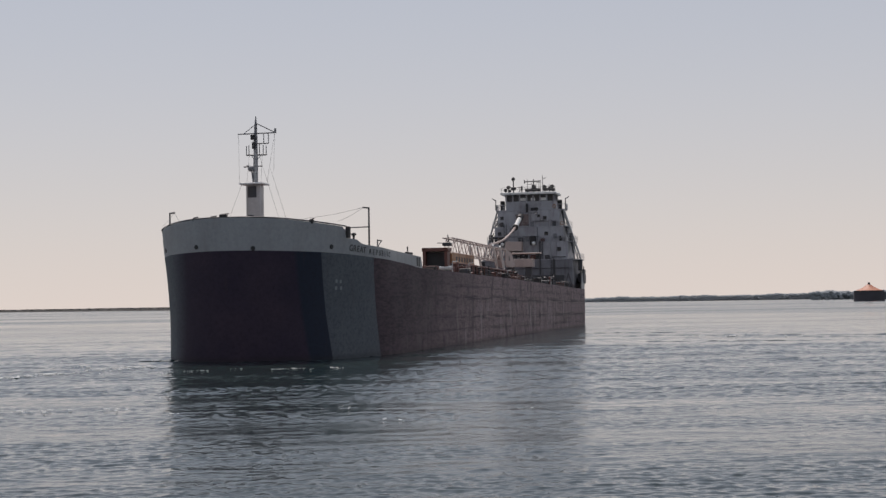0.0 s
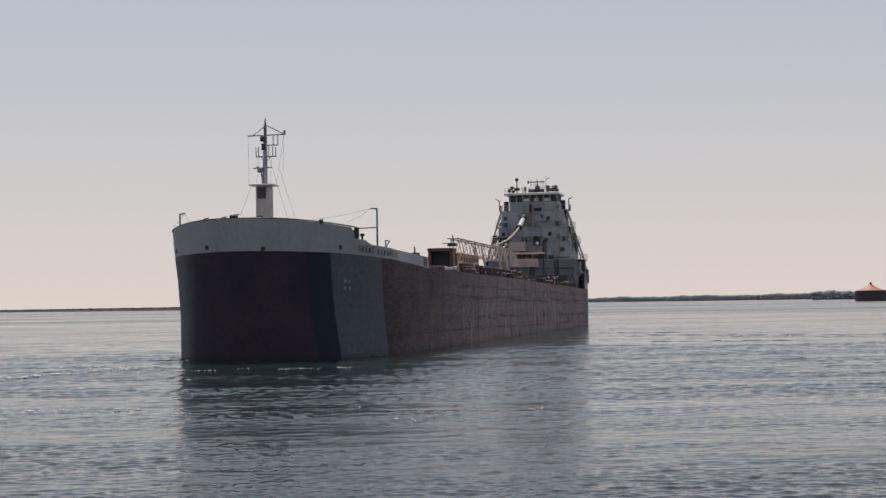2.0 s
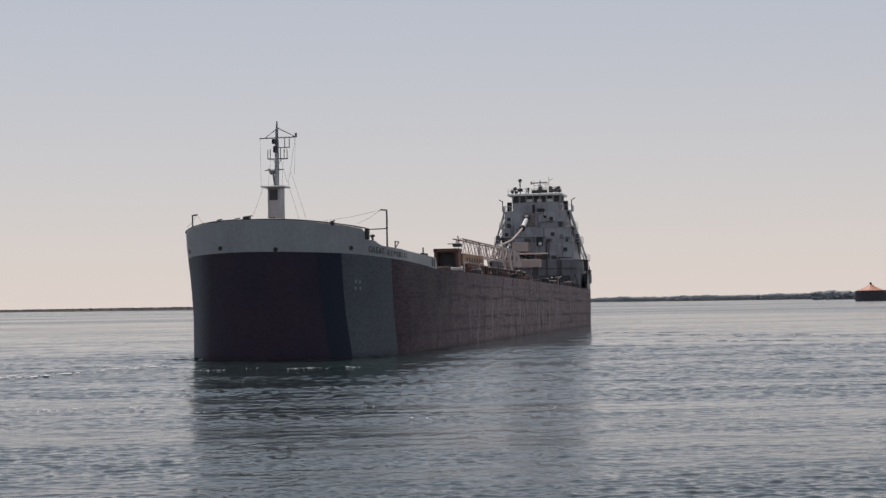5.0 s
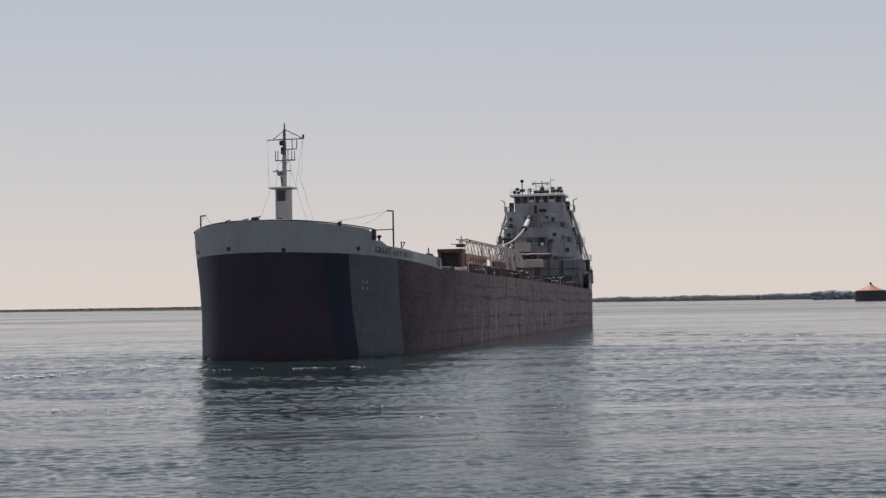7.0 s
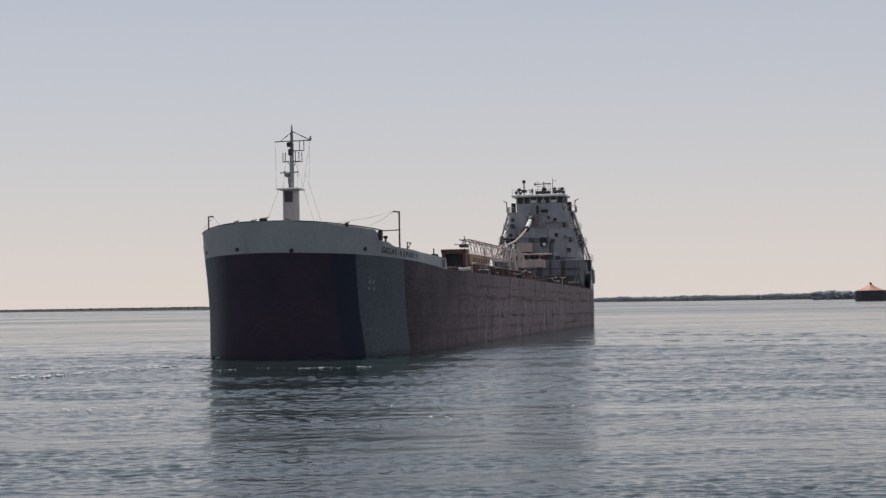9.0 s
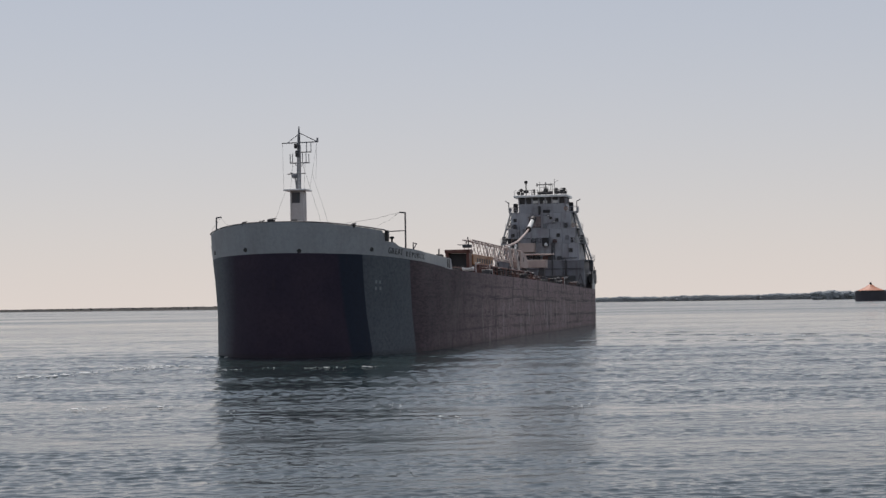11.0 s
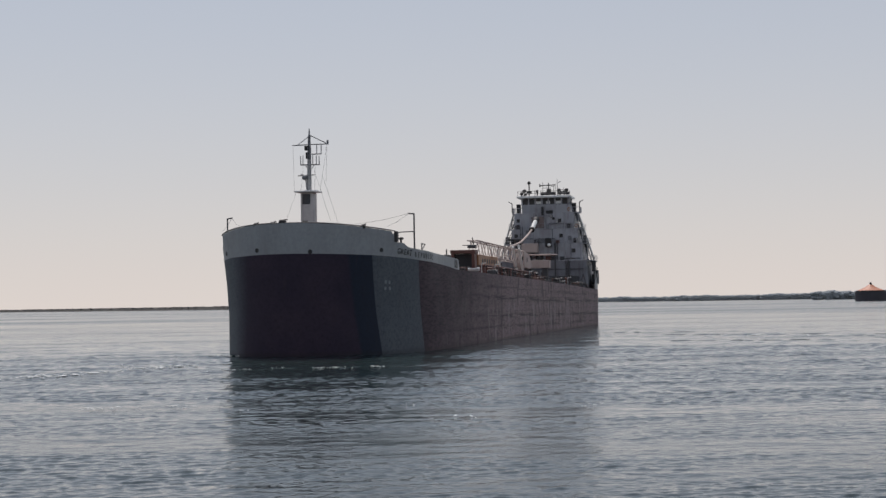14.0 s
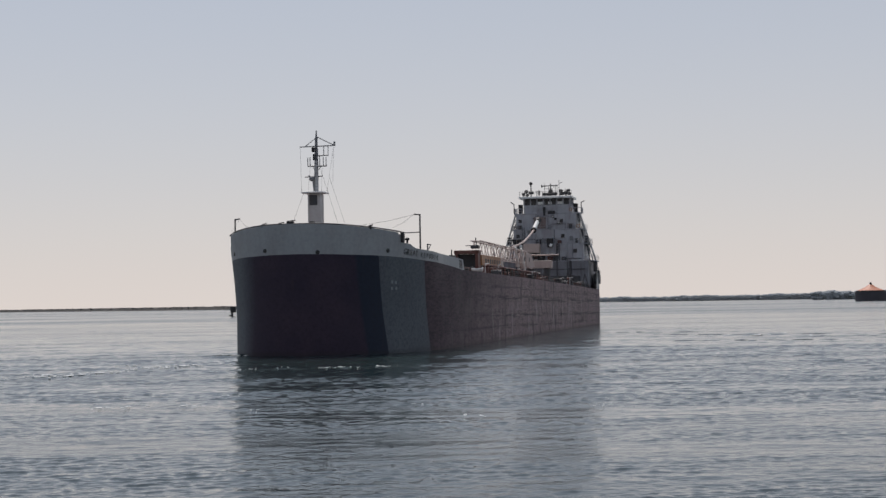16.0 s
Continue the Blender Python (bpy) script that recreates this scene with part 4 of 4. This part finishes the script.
    # lifebuoys on the rails
    for x, z, s in ((-4.8, 16.55, 180.02), (6.9, 19.4, 181.02), (5.4, 22.7, 181.62)):
        bm = bmesh.new()
        for k in range(12):
            a0, a1 = radians(30 * k), radians(30 * k + 30)
            rod(bm, (x + 0.3 * math.cos(a0), s, z + 0.3 * math.sin(a0)), (x + 0.3 * math.cos(a1), s, z + 0.3 * math.sin(a1)), 0.07, seg=6)
        part("lifebuoy", bm, ORANGE, top, "faded orange lifebuoy")
    # rail, whips and lamps on the wheelhouse roof
    bm = bmesh.new()
    for zz in (0.5, 0.95):
        rod(bm, (-4.6, 181.2, 25.42 + zz), (5.7, 181.2, 25.42 + zz), 0.03, seg=5)
    for k in range(10):
        rod(bm, (-4.6 + 10.3 * k / 9, 181.2, 25.4), (-4.6 + 10.3 * k / 9, 181.2, 26.37), 0.035, seg=5)
    part("roof_rail", bm, GREYDARK, top)
    for x, h, bar in ((-0.1, 2.9, 0.0), (0.75, 2.2, 0.9), (2.1, 2.6, 0.5), (2.45, 1.9, 0.0), (4.1, 1.7, 0.7), (-1.6, 1.5, 0.5)):
        bm = bmesh.new()
        rod(bm, (x, 185.0, 25.4), (x, 185.0, 25.4 + h), 0.06, 0.035, 6)
        if bar:
            rod(bm, (x - bar, 185.0, 25.4 + h * 0.8), (x + bar, 185.0, 25.4 + h * 0.8), 0.045, seg=5)
        part("whip_aerial", bm, GREYDARK, top)
    for x in (3.3, 4.8, -3.6):
        bm = bmesh.new()
        rod(bm, (x, 183.8, 25.4), (x, 183.8, 26.3), 0.09), ball(bm, (x, 183.8, 26.6), 0.42, 0.85)
        part("radome", bm, DARK, top)


def deckhouse():
    tiers = [(-7.6, 9.0, 179.0, 193.0, 6.8, 12.6), (-6.6, 8.0, 180.0, 192.0, 12.6, 16.0), (-5.9, 7.2, 181.0, 191.0, 16.0, 18.9), (-5.4, 6.4, 181.6, 190.0, 18.9, 22.1)]
    top = new("deckhouse")
    top.parent = ship
    top["label"] = "tall grey-white tiered deckhouse at the stern"
    for x0, x1, y0, y1, z0, z1 in tiers:
        bm = bmesh.new()
        box(bm, x0, x1, y0, y1, z0, z1 - 0.14, 0.06)
        part("tier", bm, SLATE if z0 < 7 else HOUSE, top)
        bm = bmesh.new()
        box(bm, x0 - 0.12, x1 + 0.12, y0 - 0.06, y1 + 0.1, z1 - 0.14, z1 + 0.0, 0.03)
        part("deck_edge", bm, HOUSE, top)
    # wheelhouse with a band of windows
    bm = bmesh.new()
    box(bm, -3.9, 5.3, 182.0, 188.0, 22.1, 23.75, 0.05)
    house = part("wheelhouse", bm, HOUSE, top, "grey wheelhouse with a band of dark windows")
    bm = bmesh.new()
    box(bm, -3.7, 5.1, 182.25, 187.8, 23.75, 25.0)
    part("window_band", bm, GLASS, house)
    for k in range(8):
        x = -3.85 + 9.1 * k / 7
        bm = bmesh.new()
        box(bm, x - 0.13, x + 0.13, 182.05, 182.35, 23.7, 25.0, 0.02)
        part("mullion", bm, HOUSE, house)
    for x in (-3.85, 5.25):
        for s in (184, 186, 187.8):
            bm = bmesh.new()
            box(bm, x - 0.12, x + 0.12, s - 0.15, s + 0.15, 23.7, 25.0)
            part("mullion", bm, HOUSE, house)
    # pale plates before the panes, put in for bright reflections
    for x0, x1 in ((-1.2, 0.2), (0.9, 1.7), (2.6, 4.0)):
        bm = bmesh.new()
        box(bm, x0, x1, 182.2, 182.24, 23.85, 24.4, 0.01)
        part("glass_glare", bm, LAMPWHITE, house, "pale plate on the glass, a painted reflection")
    bm = bmesh.new()
    box(bm, -4.75, 5.85, 181.0, 189.0, 25.0, 25.42, 0.08)
    part("wheelhouse_roof", bm, LAMPWHITE, top, "white overhanging roof")
    # round and square windows
    for x, z, s, r in ((-4.6, 20.6, 181.6, 0.32), (3.6, 20.5, 181.6, 0.34), (-5.0, 17.6, 181.0, 0.34), (3.9, 17.5, 181.0, 0.36), (6.4, 14.5, 180.0, 0.38), (-5.0, 14.6, 180.0, 0.34), (2.4, 20.9, 181.6, 0.25)):
        bm = bmesh.new()
        box(bm, x - r - 0.1, x + r + 0.1, s - 0.06, s + 0.05, z - r - 0.1, z + r + 0.1, 0.03)
        frame_ob = part("window", bm, HOUSE, top)
        bm = bmesh.new()
        box(bm, x - r, x + r, s - 0.08, s - 0.05, z - r, z + r)
        part("pane", bm, GLASS, frame_ob)
    bm = bmesh.new()
    box(bm, 0.0, 0.45, 181.5, 182.0, 21.6, 23.3, 0.05), box(bm, 0.9, 2.3, 181.5, 182.0, 21.9, 22.5, 0.05)
    part("name_board", bm, DARK, top)
    for x, z in ((-4.3, 16.1), (1.6, 16.2)):
        bm = bmesh.new()
        box(bm, x - 0.6, x + 0.5, 178.8, 180.2, z - 0.9, z + 0.8, 0.08)
        gear = part("winch_platform", bm, DARK, top)
        bm = bmesh.new()
        ball(bm, (x + 0.2, 178.6, z - 0.6), 0.36)
        part("floodlight", bm, LAMPWHITE, gear)
    bm = bmesh.new()
    box(bm, -3.6, -0.4, 178.2, 180.2, 14.2, 16.0, 0.08)
    part("machinery_locker", bm, BUFF, top)
    bm = bmesh.new()
    box(bm, -3.5, 3.2, 178.5, 179.2, 13.6, 13.9, 0.05)
    part("balcony", bm, BUFF, top)
    # raised dark box, its colour standing for a shaded recess at the foot
    bm = bmesh.new()
    box(bm, -5.6, 7.4, 178.6, 179.05, 7.0, 9.6, 0.08)
    part("base_shade_box", bm, GREYDARK, top)
    for z, x0, x1, s in ((22.12, -5.3, 6.3, 181.7), (18.92, -5.8, 7.1, 181.1), (16.02, -6.5, 7.9, 180.1)):
        bm = bmesh.new()
        for zz in (0.5, 1.0):
            rod(bm, (x0, s, z + zz), (x1, s, z + zz), 0.022, seg=5)
        for k in range(11):
            xx = x0 + (x1 - x0) * k / 10
            rod(bm, (xx, s, z - 0.05), (xx, s, z + 1.0), 0.028, seg=5)
        part("front_rail", bm, HOUSE, top)
    for x, z0, z1, s, r in ((-3.2, 12.6, 18.8, 179.85, 0.12), (2.9, 9.6, 15.9, 178.9, 0.14), (4.8, 12.6, 21.8, 179.8, 0.08), (-1.4, 16.1, 21.9, 180.85, 0.10), (5.6, 7.2, 12.4, 178.8, 0.16)):
        bm = bmesh.new()
        rod(bm, (x, s, z0), (x, s, z1), r), rod(bm, (x, s, z1), (x, s + 1.2, z1), r)
        part("vent_pipe", bm, (HOUSE, GREYDARK)[int(z0) % 2], top)
    for x, z, s in ((1.2, 19.3, 181.5), (-2.6, 18.2, 180.9), (5.6, 17.0, 180.9), (3.0, 13.4, 179.9), (0.3, 10.4, 178.9), (4.6, 10.6, 178.9), (-5.2, 10.2, 178.9)):
        bm = bmesh.new()
        box(bm, x - 0.35, x + 0.35, s - 0.08, s + 0.2, z - 0.45, z + 0.45, 0.04)
        part("vent_louvre", bm, MIDGREY, top)
    house_gear(top)
    # bridge wings with struts down to the rail
    for side, x0, x1, foot in ((-1, -3.9, -6.0, -8.6), (1, 5.3, 7.4, 10.0)):
        bm = bmesh.new()
        box(bm, min(x0, x1), max(x0, x1), 183, 186, 22.0, 22.2, 0.03)
        wing = part("bridge_wing", bm, HOUSE, top)
        bm = bmesh.new()
        rod(bm, (x1, 183, 22.2), (x1, 183, 24.2), 0.09), rod(bm, (x1, 183, 24.1), (x1 + side * 0.7, 183, 24.5), 0.08)
        part("wing_post", bm, GREYDARK, wing)
        bm = bmesh.new()
        box(bm, x1 - 0.06, x1 + 0.06, 183, 186, 22.2, 23.2), box(bm, min(x0, x1), max(x0, x1), 183, 183.08, 23.1, 23.2)
        for k in range(4):
            rod(bm, (x0 + (x1 - x0) * k / 3, 183, 22.2), (x0 + (x1 - x0) * k / 3, 183, 23.2), 0.04, seg=5)
        part("wing_rail", bm, HOUSE, wing)
        bm = bmesh.new()
        box(bm, x1 - side * 1.2 - 0.4, x1 - side * 1.2 + 0.4, 183.5, 184.5, 22.2, 24.0, 0.1)
        part("repeater_box", bm, DARK, wing)
        bm = bmesh.new()
        rod(bm, (x1 - side * 0.3, 183, 22.0), (foot, 183.5, 12.8), 0.18)
        part("wing_strut", bm, WHITE, top)
        bm = bmesh.new()
        rod(bm, (foot, 183.5, 12.8), (foot + side * 0.3, 184, 7.0), 0.16)
        part("wing_strut", bm, WHITE, top)
        bm = bmesh.new()
        rod(bm, (x1 - side * 0.8, 186.5, 22.0), (foot - side * 0.4, 187, 11.0), 0.12)
        second = part("wing_strut", bm, WHITE, top)
        for k in range(5):
            f = 0.12 + 0.18 * k
            bm = bmesh.new()
            rod(bm, (x1 - side * 0.3 + (foot - x1 + side * 0.3) * f, 183.3, 22.0 - 9.2 * f), (x1 - side * 0.8 + (foot + side * 0.4 - x1) * f, 186.8, 22.0 - 11.0 * f), 0.06, seg=6)
            part("strut_tie", bm, GREYDARK, second)
        # stair flights between the side galleries
        for z0, z1, xa in ((12.6, 16.0, foot - side * 0.9), (16.0, 18.9, foot - side * 1.9), (18.9, 22.0, foot - side * 2.6)):
            bm = bmesh.new()
            for q in (0.0, 0.7):
                rod(bm, (xa, 181.2 + q, z0), (xa - side * 1.0, 184.4 + q, z1), 0.07, seg=6), rod(bm, (xa, 181.2 + q, z0 + 0.9), (xa - side * 1.0, 184.4 + q, z1 + 0.9), 0.035, seg=5)
            for k in range(9):
                f = (k + 0.5) / 9
                box(bm, xa - side * f - 0.3, xa - side * f + 0.3, 181.2 + 3.2 * f, 181.9 + 3.2 * f, z0 + (z1 - z0) * f - 0.02, z0 + (z1 - z0) * f + 0.02)
            part("side_stair", bm, GREYDARK, top)
        # side galleries with rails, one for each tier
        for z, xa in ((12.6, foot), (16.0, foot - side * 1.2), (18.9, foot - side * 2.2)):
            inner = (8.0 if side > 0 else -6.6) if z < 13 else (7.2 if side > 0 else -5.9) if z < 17 else (6.4 if side > 0 else -5.4)
            bm = bmesh.new()
            box(bm, min(inner, xa), max(inner, xa), 181, 190, z - 0.15, z)
            gal = part("side_gallery", bm, HOUSE, top)
            bm = bmesh.new()
            for zz in (0.55, 1.05):
                rod(bm, (xa, 181, z + zz), (xa, 190, z + zz), 0.03, seg=5), rod(bm, (inner, 181, z + zz), (xa, 181, z + zz), 0.03, seg=5)
            for k in range(6):
                rod(bm, (xa, 181 + 1.8 * k, z), (xa, 181 + 1.8 * k, z + 1.05), 0.035, seg=5)
            for k in range(3):
                xx = inner + (xa - inner) * k / 2
                rod(bm, (xx, 181, z), (xx, 181, z + 1.05), 0.035, seg=5)
            part("gallery_rail", bm, WHITE, gal)
        bm = bmesh.new()
        box(bm, foot - side * 1.6 - 0.3, foot - side * 1.6 + 0.3, 182, 184, 16.0, 17.5, 0.1)
        part("raft_canister", bm, GREYDARK, top)
        bm = bmesh.new()
        box(bm, foot - 0.35, foot + 0.35, 182.4, 184, 10.4, 12.5, 0.1)
        part("raft_canister", bm, GREYDARK, top)
        bm = bmesh.new()
        box(bm, foot - 0.6, foot + 0.5, 184, 188, 8.0, 9.9, 0.15), rod(bm, (foot + side * 0.3, 186, 9.9), (foot + side * 0.3, 186, 11.3), 0.08), box(bm, foot + side * 0.1 - 0.4, foot + side * 0.1 + 0.4, 185, 187.5, 9.9, 10.7, 0.1)
        part("mooring_gear", bm, GREYDARK, top)
    # gear on the wheelhouse roof
    bm = bmesh.new()
    rod(bm, (-2.6, 183.5, 25.4), (-2.6, 183.5, 28.0), 0.11), ball(bm, (-2.6, 183.5, 28.15), 0.36), box(bm, -3.1, -2.1, 183.2, 183.8, 26.0, 26.6, 0.1)
    part("light_pole", bm, DARK, top)
    bm = bmesh.new()
    rod(bm, (1.25, 184, 25.4), (1.25, 184, 28.1), 0.16, 0.08), rod(bm, (-0.6, 184, 27.6), (2.7, 184, 27.7), 0.10), box(bm, -0.4, 2.6, 183.8, 184.2, 25.7, 26.3, 0.08), rod(bm, (-0.5, 184, 27.3), (-0.5, 184, 27.9), 0.12), box(bm, 0.9, 1.7, 183.7, 184.3, 26.3, 26.9, 0.08)
    part("radar_mast", bm, DARK, top)
    bm = bmesh.new()
    rod(bm, (2.9, 184.5, 25.4), (2.9, 184.5, 28.8), 0.07, 0.04), rod(bm, (2.9, 184.5, 28.1), (3.6, 184.5, 28.4), 0.05)
    part("aerial", bm, GREYDARK, top)
    for x, w, h in ((-4.0, 0.6, 0.9), (-3.2, 0.5, 0.7), (-0.9, 0.35, 1.3), (3.7, 0.9, 0.9), (4.5, 0.7, 1.0), (5.2, 0.5, 0.8), (0.2, 0.8, 0.6)):
        bm = bmesh.new()
        rod(bm, (x, 182.8, 25.4), (x, 182.8, 25.4 + h * 0.6), 0.10), box(bm, x - w / 2, x + w / 2, 182.5, 183.2, 25.4 + h * 0.35, 25.4 + h, 0.1)
        part("roof_light", bm, DARK, top)


deckhouse()


def motions():
    rows = [(0.0, -19.05, 131.68, 11.172), (2.0, -18.51, 133.27, 11.148), (4.0, -17.97, 134.88, 11.128), (6.5, -17.29, 136.86, 11.101), (9.0, -16.62, 138.87, 11.070),
            (11.5, -15.95, 140.80, 11.045), (14.0, -15.28, 142.61, 11.021), (16.0, -14.73, 144.27, 10.994)]
    walk(ship, [(t, pose(x, y, 0, 0, 0, -a)) for t, x, y, a in rows])
    walk(water, [(0.0, pose(-1.0, 2.8, 0)), (8.0, pose(0.0, 0.0, 0)), (16.0, pose(1.0, -2.8, 0))])
    walk(wake, [(0.0, pose(-1.6, -0.8, 0)), (8.0, pose(0.0, 0.0, 0)), (16.0, pose(1.6, 0.8, 0))])
    walk(foam, [(0.0, pose(-1.6, -0.8, 0)), (8.0, pose(0.0, 0.0, 0)), (16.0, pose(1.6, 0.8, 0))])


motions()
